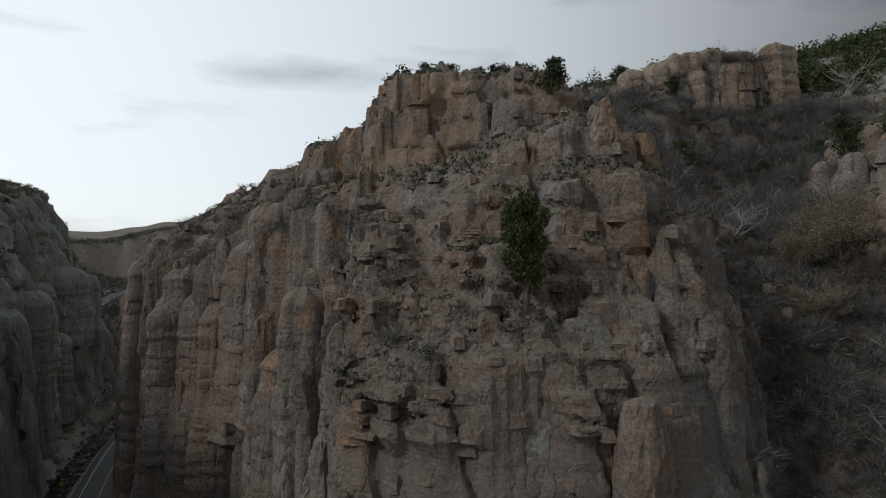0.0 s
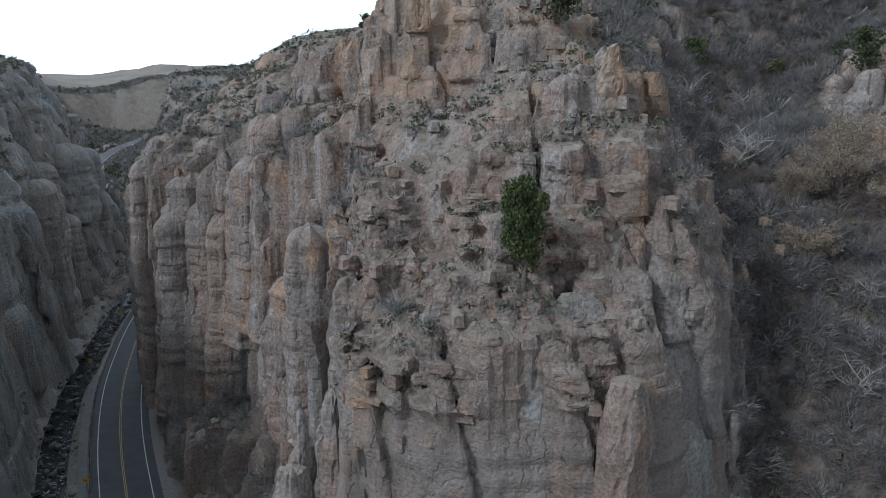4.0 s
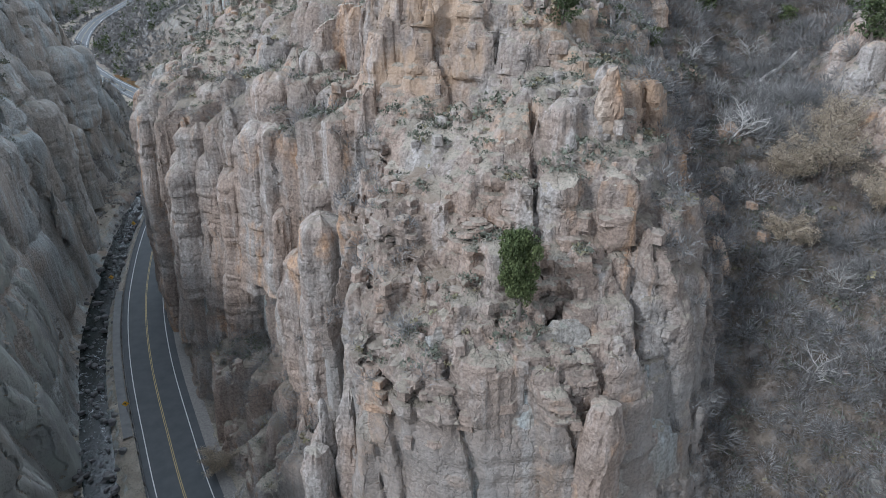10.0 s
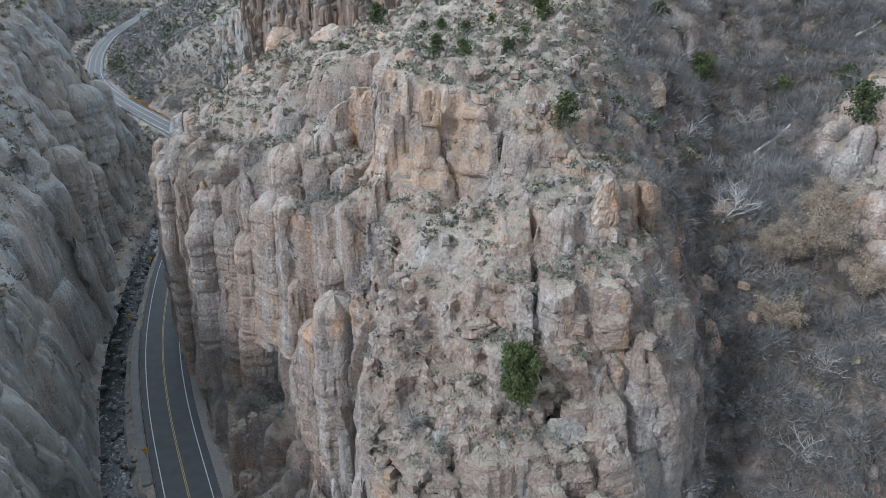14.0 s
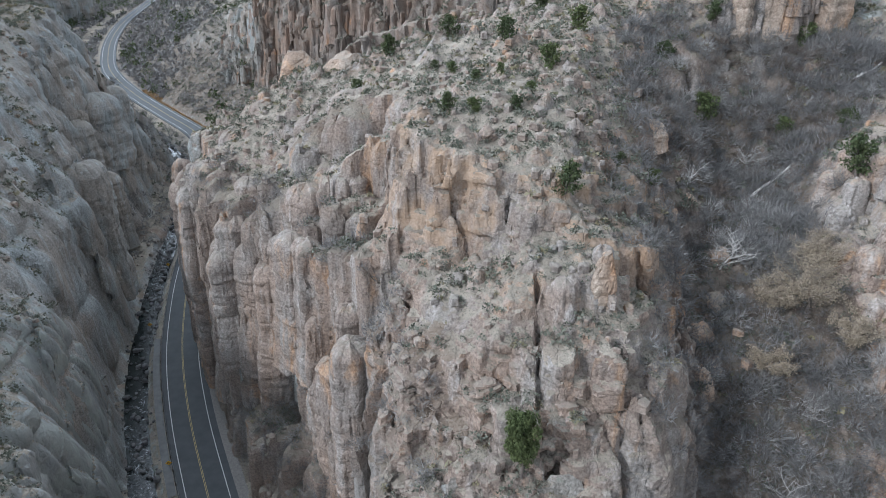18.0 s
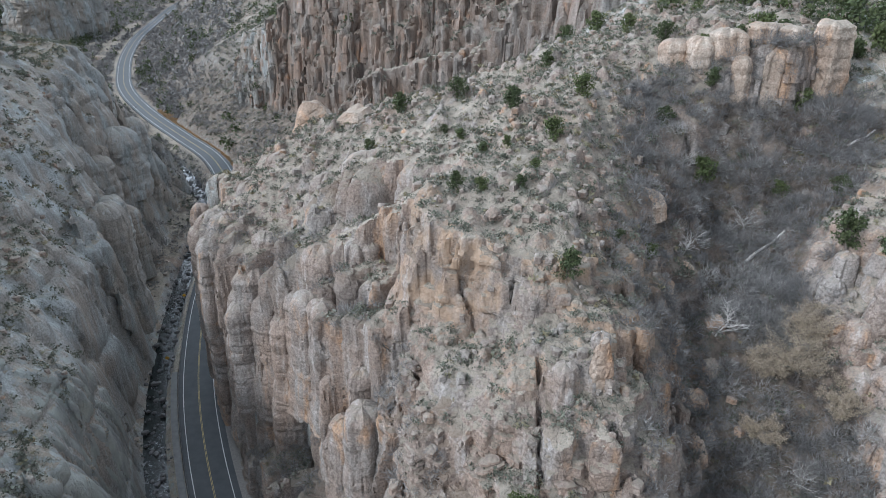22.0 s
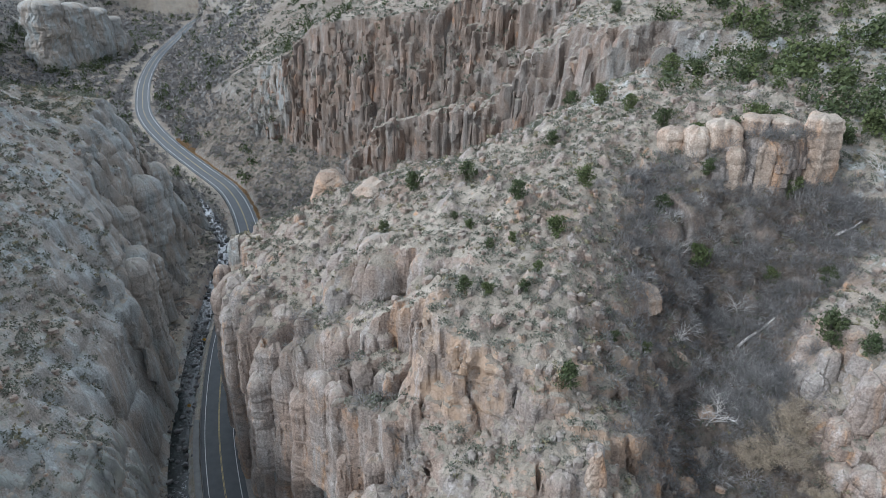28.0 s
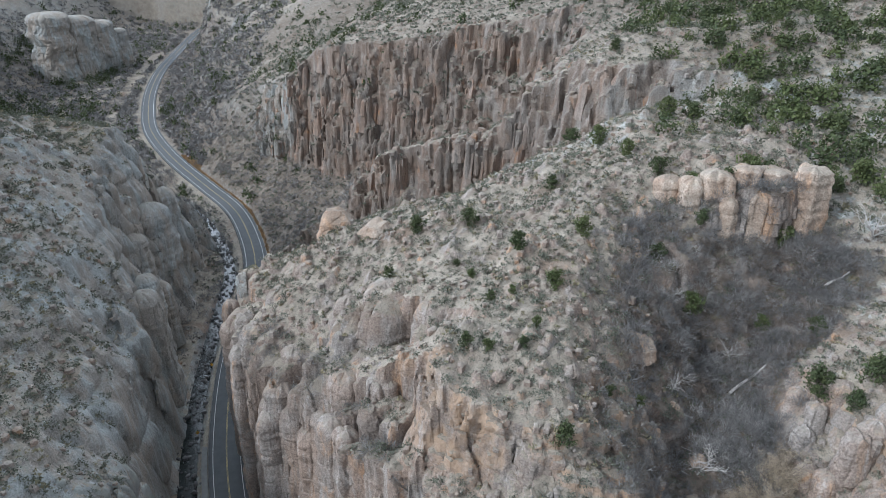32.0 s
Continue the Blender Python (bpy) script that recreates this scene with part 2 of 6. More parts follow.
def make_plain(name, a, b, scale, rough=0.85, spec=0.3, bump=0.3, dist=0.02):
    m = Nodes(name, rough, spec)
    n = m.noise(scale, 5, 0.6)
    c = m.mix(m.ramp(n, 0.3, 0.7), a, b)
    return m.done(c, m.bump(m.noise(scale * 3, 4, 0.6), bump, dist))


MAT_ASPHALT = make_plain("worn_asphalt", (0.066, 0.072, 0.076), (0.088, 0.094, 0.098), 0.5, 0.85, 0.35, 0.3, 0.01)
MAT_WHITE = make_plain("road_paint_white", (0.5, 0.5, 0.49), (0.66, 0.66, 0.65), 1.5, 0.7)
MAT_YELLOW = make_plain("road_paint_yellow", (0.36, 0.28, 0.12), (0.44, 0.34, 0.16), 1.5, 0.7)
MAT_GRAVEL = make_plain("road_gravel", (0.17, 0.16, 0.15), (0.28, 0.26, 0.24), 3.0)

CELL_NEAR, CELL_MID = 0.33, 0.9


# ---- numeric noise ----
RNG = np.random.RandomState(7)
LAT = RNG.rand(64, 64, 64).astype(np.float32)
JIT = RNG.rand(32, 32, 32, 4).astype(np.float32)


def vnoise(x, y, z):
    """Smooth value noise in -1..1."""
    xi, yi, zi = np.floor(x).astype(np.int32), np.floor(y).astype(np.int32), np.floor(z).astype(np.int32)
    fx, fy, fz = (x - xi).astype(np.float32), (y - yi).astype(np.float32), (z - zi).astype(np.float32)
    fx, fy, fz = (f * f * (3 - 2 * f) for f in (fx, fy, fz))
    x0, x1, y0, y1, z0, z1 = xi & 63, (xi + 1) & 63, yi & 63, (yi + 1) & 63, zi & 63, (zi + 1) & 63
    a = LAT[x0, y0, z0] * (1 - fx) + LAT[x1, y0, z0] * fx
    b = LAT[x0, y1, z0] * (1 - fx) + LAT[x1, y1, z0] * fx
    c = LAT[x0, y0, z1] * (1 - fx) + LAT[x1, y0, z1] * fx
    d = LAT[x0, y1, z1] * (1 - fx) + LAT[x1, y1, z1] * fx
    a = a * (1 - fy) + b * fy
    c = c * (1 - fy) + d * fy
    return (a * (1 - fz) + c * fz) * 2 - 1


def fbm(x, y, z, octaves=3):
    total, amp = 0, 1.0
    for k in range(octaves):
        total = total + amp * vnoise(x * 2 ** k + 17 * k, y * 2 ** k + 5 * k, z * 2 ** k + 29 * k)
        amp *= 0.5
    return total


def cells2(x, y):
    """Plan cells: nearest and second distance, the cell's middle, and a random value of it."""
    xi, yi = np.floor(x).astype(np.int32), np.floor(y).astype(np.int32)
    f1, f2, val, cx, cy = (np.full(x.shape, v, np.float32) for v in (9, 9, 0, 0, 0))
    for a in (-1, 0, 1):
        for b in (-1, 0, 1):
            j = JIT[(xi + a) & 31, (yi + b) & 31, 3]
            px, py = xi + a + j[..., 0], yi + b + j[..., 1]
            d = np.hypot(px - x, py - y).astype(np.float32)
            near = d < f1
            f2 = np.where(near, f1, np.minimum(f2, d))
            val, cx, cy = np.where(near, j[..., 2], val), np.where(near, px, cx), np.where(near, py, cy)
            f1 = np.minimum(f1, d)
    return f1, f2, cx, cy, val


def cells3(x, y, z):
    """Block cells in space, from the eight nearest: nearest and second distance, and a random value."""
    xi, yi, zi = (np.floor(q - 0.5).astype(np.int32) for q in (x, y, z))
    f1, f2, val = np.full(x.shape, 9.0, np.float32), np.full(x.shape, 9.0, np.float32), np.zeros(x.shape, np.float32)
    for a in (0, 1):
        for b in (0, 1):
            for c in (0, 1):
                j = JIT[(xi + a) & 31, (yi + b) & 31, (zi + c) & 31]
                dx, dy, dz = xi + (a + 0.2) + 0.6 * j[..., 0] - x, yi + (b + 0.2) + 0.6 * j[..., 1] - y, zi + (c + 0.2) + 0.6 * j[..., 2] - z
                d = dx * dx + dy * dy + dz * dz
                near = d < f1
                f2 = np.where(near, f1, np.minimum(f2, d))
                val = np.where(near, j[..., 3], val)
                f1 = np.minimum(f1, d)
    return np.sqrt(f1), np.sqrt(f2), val


DICE = RNG.rand(4096).astype(np.float32)


def chance(i, j=0, k=0, seed=0):
    """A random value for whole numbers."""
    return DICE[(i * 73 + j * 179 + k * 283 + seed * 37) & 4095]


def joint(u, width, seed):
    """Uneven cells along a line: the cell's number, metres to its nearest edge, and the place in it from -1 to 1."""
    u = u / width
    u = u + 0.28 * np.sin(1.9 * u + seed) + 0.2 * np.sin(0.83 * u + 2.3 * seed)
    n = np.floor(u)
    t = (u - n) * 2 - 1
    return n.astype(np.int32), (1 - np.abs(t)) * (0.5 * width), t


def slabs(a, b, z, wa, wb, wz, seed):
    """Jointed rock along a face: random values of the slab and of its bed, metres to the upright and to the level joint, place across the slab."""
    ia, da, ta = joint(a, wa, seed)
    ib = np.floor(b / wb + 3 * chance(ia, seed=seed + 1)).astype(np.int32)
    iz, dz, _ = joint(z + chance(ia, ib, seed=seed + 3) * wz, wz, seed + 4)
    return chance(ia, ib, seed=seed + 5), chance(ia, ib, iz, seed + 6), da, dz, ta


def step01(x, lo, hi):
    return np.clip((x - lo) / (hi - lo), 0, 1)


def front_zone(x, y):
    """1 on the front of the butte, its east shoulder and the summit wall."""
    return step01(x, -11.5, -8.5) * step01(y, 80, 75)


# ---- plan of the land: rim, foot, bench and gully lines (x, y, z) ----
def road_z(y):
    return np.interp(y, [0, 130, 240, 420, 700], [-12.0, -12.0, -8.6, -7.2, -2.0])


ROAD_Y = [-40, 0, 30, 50, 63, 78, 96, 116, 137, 152, 170, 190, 213, 237, 266, 288, 326, 374, 427, 520, 628, 710, 800]
ROAD_X = [32, 8, -13, -26, -34.8, -43.6, -53.5, -62.8, -70.3, -74.6, -78.6, -82.5, -87.5, -98, -116, -136, -170, -206, -234, -271, -299, -318, -334]


def smooth_knots(ys, xs, n=1600):
    """A smooth line through the knots (cubic Hermite)."""
    ys, xs = np.array(ys, float), np.array(xs, float)
    m = np.gradient(xs, ys)
    t = np.linspace(ys[0], ys[-1], n)
    k = np.clip(np.searchsorted(ys, t) - 1, 0, len(ys) - 2)
    h = ys[k + 1] - ys[k]
    u = (t - ys[k]) / h
    return t, ((2 * u ** 3 - 3 * u ** 2 + 1) * xs[k] + (u ** 3 - 2 * u ** 2 + u) * h * m[k] + (3 * u ** 2 - 2 * u ** 3) * xs[k + 1] + (u ** 3 - u ** 2) * h * m[k + 1])


RT, RX = smooth_knots(ROAD_Y, ROAD_X)


def road_x(y):
    return np.interp(y, RT, RX)


def beside(ys, off, dz):
    """Points beside the road: off metres east, dz above it."""
    return [(float(road_x(y)) + off, y, float(road_z(y)) + dz) for y in ys]


ALONG = [-40, 0, 30, 50, 63, 78, 96, 116, 128, 140, 152, 170, 190, 213, 237, 266, 288, 326, 374, 427, 520, 628]
PLAN = dict(
    road_east=beside(ALONG, 5.5, 0), road_west=beside(ALONG, -5.5, 0),
    bank=beside(ALONG[:8], -13.5, 0) + beside(ALONG[8:15], -11.2, 0) + beside(ALONG[15:], -20, 0),
    west_rim=[(-33, 30, 18), (-46, 48, 19), (-53, 56, 20), (-60, 72, 20), (-67, 89, 21), (-72, 100, 22), (-77.5, 114, 21), (-80, 126, 20), (-88, 135.5, 31), (-96, 146, 31),
              (-98, 156, 22), (-99.5, 163, 17), (-103, 168, 22), (-106, 172, 31), (-109, 184, 35), (-113, 197, 36), (-115, 210, 28), (-121, 225, 15), (-135, 246, 0)],
    west_foot=[(-31, 33, -12), (-44, 52, -12), (-55, 72, -12), (-62, 84, -11), (-69, 98, -11), (-76, 114, -11), (-78.5, 126, -9), (-83, 136, -11), (-90.5, 148, -9), (-93.5, 158, -9),
               (-96.5, 168, -9), (-99.5, 180, -9), (-103, 196, -10), (-106, 212, -10)],
    west_upper=[(-62, 30, 38), (-64, 50, 35), (-70, 72, 35.5), (-77, 97, 32), (-84, 105, 39), (-92, 114, 45), (-99.5, 124, 49), (-99, 141, 41), (-104, 157, 42), (-112.5, 173, 47), (-117.5, 188, 52), (-123, 203, 48),
                (-140, 222, 34), (-158, 250, 14)],
    west_top=[(-120, 10, 72), (-115, 60, 70), (-128, 100, 76), (-134, 140, 72), (-142, 180, 58), (-158, 212, 38), (-185, 250, 16), (-215, 290, 8), (-250, 340, 4)],
    west_far=[(-220, 0, 100), (-230, 120, 100), (-240, 220, 46), (-300, 330, 24), (-380, 420, 40), (-420, 520, 85), (-330, 545, 34), (-330, 640, 60)],
    butte_foot=[(-8.6, 38.5, -2), (-9.4, 45, 1), (-11.2, 53, 3), (-14.6, 61, 5), (-19.6, 70, 6), (-25, 79, 5), (-30, 86, 2), (-35, 88.5, 0), (-40.5, 88, -4), (-46.5, 100, -7), (-53, 112, -9), (-58.5, 122, -10), (-61.3, 129, -10.5), (-63.5, 138, -10.5),
                (-62, 150, -8), (-52, 162, -2), (-35, 170, 7), (-15, 172, 20)],
    butte_rim=[(-8.4, 42.6, 18), (-7.9, 46.6, 25), (-9.4, 52.4, 27.5), (-12.8, 60.4, 31), (-18, 69, 34), (-23.3, 79, 36), (-27.5, 87, 34.5), (-33, 91.5, 32), (-39.3, 90, 26.5), (-40.5, 95, 31), (-43, 101, 35), (-47.5, 108, 34), (-54.5, 118, 31),
               (-61, 127, 29), (-59, 134, 31), (-50, 137, 36.5), (-40, 141, 38), (-26, 142, 46), (-8, 152, 47), (8, 165, 50)],
    butte_bench=[(-5, 49, 33), (-6, 57, 39), (-8.5, 63, 42), (-11.5, 70, 43), (-14.5, 77, 42.5), (-20, 85, 42.5), (-30.8, 94, 37.5), (-34, 104, 40), (-38, 113, 42.5), (-40, 120, 44), (-44, 126, 41), (-48.6, 131, 38.8)],
    panel_foot=[(-22.5, 91, 41), (-18.5, 92.5, 43), (-13, 92, 44), (-10, 87, 46)], panel_top=[(-24, 96, 46), (-19, 96.5, 50.5), (-13, 95.5, 51.5), (-9, 90.5, 52)],
    summit_foot=[(-12.5, 77, 45), (-9.3, 70, 45), (-6.5, 66.5, 44), (0, 63.5, 44), (5, 60, 45.2), (8.5, 58.5, 46)],
    summit_top=[(-9.5, 81, 50.5), (-8, 74, 53.8), (-6.5, 70, 54.5), (-3, 68, 54), (0.6, 66, 53.5), (4, 63.8, 52), (7.3, 61.3, 50.8), (10.4, 62.5, 52)],
    crest_west=[(2.5, 72.5, 54), (0, 85, 55.5), (6.4, 103, 59), (-13, 119, 54.5), (-21, 121, 51), (-31, 127, 48.5), (-12, 104, 52.5), (-2, 135, 55)],
    crest=[(12, 70, 54), (13, 80, 56), (15, 92, 58.3), (17.2, 107.5, 61), (24, 122, 64), (30, 137, 67), (37, 151, 70)],
    front_foot=[(-7.8, 38.6, 0), (-3, 38.2, 2), (6, 37.8, 3), (15, 39.5, 4), (21, 42, 5), (25.5, 47, 9), (27, 52, 14)],
    front_face=[(-6, 44.5, 24), (0, 41.6, 24), (3.5, 40.6, 24.5), (9, 41.2, 25), (14, 42.4, 26), (19.5, 45.3, 27), (22.8, 49.5, 28), (23.6, 53.5, 33), (22.6, 57.5, 35.5), (21.5, 62, 38)],
    tree_ledge=[(-2, 46.5, 32.5), (2, 45, 33.3), (5.3, 44.3, 33.8), (9, 45.2, 34.5), (13, 46.6, 37.5), (15, 48.3, 39.2), (18.5, 51, 39), (20.5, 55, 38)],
    front_bench=[(-1, 52, 38.5), (2.5, 50.5, 39.5), (6, 51.5, 41.3), (7.2, 53.4, 44), (10.5, 54, 45), (13.6, 54.6, 47), (14.6, 57, 46.5), (15, 62, 47)],
    east_slope=[(23, 65, 40), (25, 77, 45), (27, 90, 49), (31, 106, 56)],
    east_foot=[(25, 45.5, 7), (26.3, 49.5, 12.5), (26.8, 54.5, 17), (28, 61, 24), (29.2, 67, 30), (30, 74, 36)],
    gully=[(30.5, 46, 8), (32.5, 53, 17), (34.5, 62, 27), (36, 73, 35.4), (37, 86, 38.5), (38, 96, 42), (43.4, 101, 49), (50, 101, 49.5)],
    gully_east=[(37, 52, 18), (42, 64, 30), (44, 74, 37), (46, 84, 39), (46.5, 93, 40)],
    east_rim=[(54, 55, 34), (53, 65, 41), (52, 73, 46), (50.5, 80.5, 48), (50, 87, 46.5), (55, 93, 48), (66, 98, 54)],
    east_top=[(70, 40, 42), (78, 60, 58), (85, 80, 66), (92, 100, 70)],
    pillar_foot=[(36, 106, 57), (45, 106, 56.5), (54.8, 107, 57), (62, 109, 58)], pillar_top=[(36.5, 111.5, 63), (44, 109, 66), (49, 109, 66.7), (53, 111.5, 66), (56, 115, 62), (63, 117, 63)],
    east_plateau=[(44, 122, 68), (56, 128, 68), (46, 142, 69), (75, 125, 66), (80, 150, 70), (60, 160, 73)],
    spur_foot=[(-37, 200, 20), (-30, 195, 22), (-14, 191.5, 25), (2, 187, 29), (13, 183, 40), (23, 176, 54), (33, 165, 63), (47, 164, 67)], spur_top=[(-36, 205, 38), (-30, 200, 43), (-14, 196.5, 48), (3, 192, 53), (14, 189, 65), (24, 184, 74), (35, 171, 75.5), (48, 170, 77)],
    wood=[(43, 185, 82), (74, 180, 85), (90, 172, 82), (120, 150, 85), (120, 110, 82), (140, 60, 85), (130, 10, 70), (30, 215, 78)],
    cliff_foot=[(-118, 311, 2), (-92, 293, 5), (-70, 272, 7), (-56, 259, 9), (-39, 248, 11), (-21, 242, 18), (2, 233, 30), (17, 225, 46)],
    cliff_top=[(-100, 312, 37), (-79, 293, 57), (-56, 276, 62.5), (-33.5, 264, 66), (-7.4, 262, 71.8), (14, 250, 77), (30, 240, 82.5)],
    north=[(-130, 360, 26), (-100, 410, 45), (-50, 380, 68), (20, 340, 84), (90, 260, 94), (150, 200, 105)],
    far_hill=[(-230, 560, 6), (-185, 565, 45), (-163, 558, 67), (-127, 572, 90), (-80, 610, 104), (0, 560, 100), (100, 480, 125), (220, 360, 140), (260, 200, 130), (260, 0, 120)],
    south=[(-40, -40, -11), (60, -40, 10), (160, -40, 80), (-120, -40, 60), (-220, -60, 100), (40, 30, 9), (62, 30, 28), (10, 20, -4)],
)


def build_plan():
    """Triangulates the plan with its lines as breaks and draws it as a height map, a metre a cell."""
    from mathutils.geometry import delaunay_2d_cdt
    pts, edges = [], []
    loose = ("crest_west", "wood", "south", "east_plateau", "north", "west_far", "far_hill")
    for name, line in PLAN.items():
        start = len(pts)
        pts += line
        if name not in loose:
            edges += [(start + i, start + i + 1) for i in range(len(line) - 1)]
    out, _, faces, origin, *_ = delaunay_2d_cdt([Vector(p[:2]) for p in pts], edges, [], 0, 0.001)
    z = [np.mean([pts[k][2] for k in o]) if o else None for o in origin]
    for i, v in enumerate(z):
        if v is None:
            d = sorted((np.hypot(p[0] - out[i].x, p[1] - out[i].y), p[2]) for p in pts)[:2]
            z[i] = (d[0][1] * d[1][0] + d[1][1] * d[0][0]) / (d[0][0] + d[1][0])
    hm = np.full((NX, NY), np.nan, np.float32)
    for f in faces:
        (ax, ay), (bx, by), (cx, cy) = ((out[i].x, out[i].y) for i in f)
        den = (by - cy) * (ax - cx) + (cx - bx) * (ay - cy)
        if abs(den) < 1e-9:
            continue
        i0, i1 = int(max(0, math.floor((min(ax, bx, cx) - X0) / STEP))), int(min(NX, math.ceil((max(ax, bx, cx) - X0) / STEP) + 1))
        j0, j1 = int(max(0, math.floor((min(ay, by, cy) - Y0) / STEP))), int(min(NY, math.ceil((max(ay, by, cy) - Y0) / STEP) + 1))
        if i1 <= i0 or j1 <= j0:
            continue
        gx, gy = np.meshgrid(X0 + STEP * np.arange(i0, i1), Y0 + STEP * np.arange(j0, j1), indexing="ij")
        a = ((by - cy) * (gx - cx) + (cx - bx) * (gy - cy)) / den
        b = ((cy - ay) * (gx - cx) + (ax - cx) * (gy - cy)) / den
        c = 1 - a - b
        inside = (a >= -1e-6) & (b >= -1e-6) & (c >= -1e-6)
        hm[i0:i1, j0:j1][inside] = (a * z[f[0]] + b * z[f[1]] + c * z[f[2]])[inside]
    return hm


STEP, X0, Y0, NX, NY = 0.5, -420.0, -60.0, 1361, 1401
HM = build_plan()
HM = np.where(np.isnan(HM), 60.0, HM).astype(np.float32)


def blur(a, times):
    for _ in range(times):
        p = np.pad(a, 1, mode="edge")
        a = (p[1:-1, 1:-1] * 4 + (p[:-2, 1:-1] + p[2:, 1:-1] + p[1:-1, :-2] + p[1:-1, 2:]) * 2 + p[:-2, :-2] + p[:-2, 2:] + p[2:, :-2] + p[2:, 2:]) / 16
    return a


HM = blur(HM, 1)


def road_offset(x, y):
    """Metres east of the road's middle, square to it."""
    slope = np.interp(y, RT, np.gradient(RX, RT))
    return (x - road_x(y)) / np.sqrt(1 + slope ** 2)


def creek_mid(y):
    return np.interp(y, [0, 60, 96, 116, 128, 150, 213, 260, 330, 374, 430, 520], [-10, -10.2, -10, -9.6, -9, -8.8, -9.5, -14, -20, -24, -22, -16])


PX, PY = np.meshgrid(X0 + STEP * np.arange(NX), Y0 + STEP * np.arange(NY), indexing="ij")
SOFT = blur(HM, 14)
GX, GY = np.gradient(SOFT, STEP)
SLOPE = np.hypot(GX, GY)
GX, GY = GX / (SLOPE + 1e-3), GY / (SLOPE + 1e-3)


def near_line(x, y, line):
    """Distance in plan to a line of the plan."""
    x, y = np.asarray(x, np.float32), np.asarray(y, np.float32)
    best = np.full(x.shape, 1e9, np.float32)
    for (ax, ay, _), (bx, by, _) in zip(line, line[1:]):
        t = np.clip(((x - ax) * (bx - ax) + (y - ay) * (by - ay)) / ((bx - ax) ** 2 + (by - ay) ** 2), 0, 1)
        best = np.minimum(best, np.hypot(x - ax - t * (bx - ax), y - ay - t * (by - ay)))
    return best


# where bare rock breaks into columns and blocks: steep ground, less in the gullies and on the brushy flanks
BARE = np.clip((SLOPE - 0.6) / 0.6, 0, 1)
BARE *= np.clip((near_line(PX, PY, PLAN["gully"]) - 3.5) / 2.5, 0.0, 1) * np.clip((near_line(PX, PY, PLAN["gully_east"]) - 3) / 4, 0.0, 1)
BARE *= 1 - 0.25 * np.clip(1 - (near_line(PX, PY, PLAN["east_slope"]) - 5) / 5, 0, 1)
BARE *= 1 - 0.45 * np.clip(1 - (near_line(PX, PY, PLAN["west_upper"]) - 6) / 8, 0, 1) * np.clip((140 - PY) / 10, 0, 1)
BARE = blur(BARE.astype(np.float32), 6)


def sample(grid, x, y, x0=None, y0=None, step=None):
    x0, y0, step = (X0, Y0, STEP) if x0 is None else (x0, y0, step)
    u, v = np.clip((x - x0) / step, 0, grid.shape[0] - 1.01), np.clip((y - y0) / step, 0, grid.shape[1] - 1.01)
    i, j = u.astype(np.int32), v.astype(np.int32)
    fu, fv = (u - i).astype(np.float32), (v - j).astype(np.float32)
    return (grid[i, j] * (1 - fu) + grid[i + 1, j] * fu) * (1 - fv) + (grid[i, j + 1] * (1 - fu) + grid[i + 1, j + 1] * fu) * fv


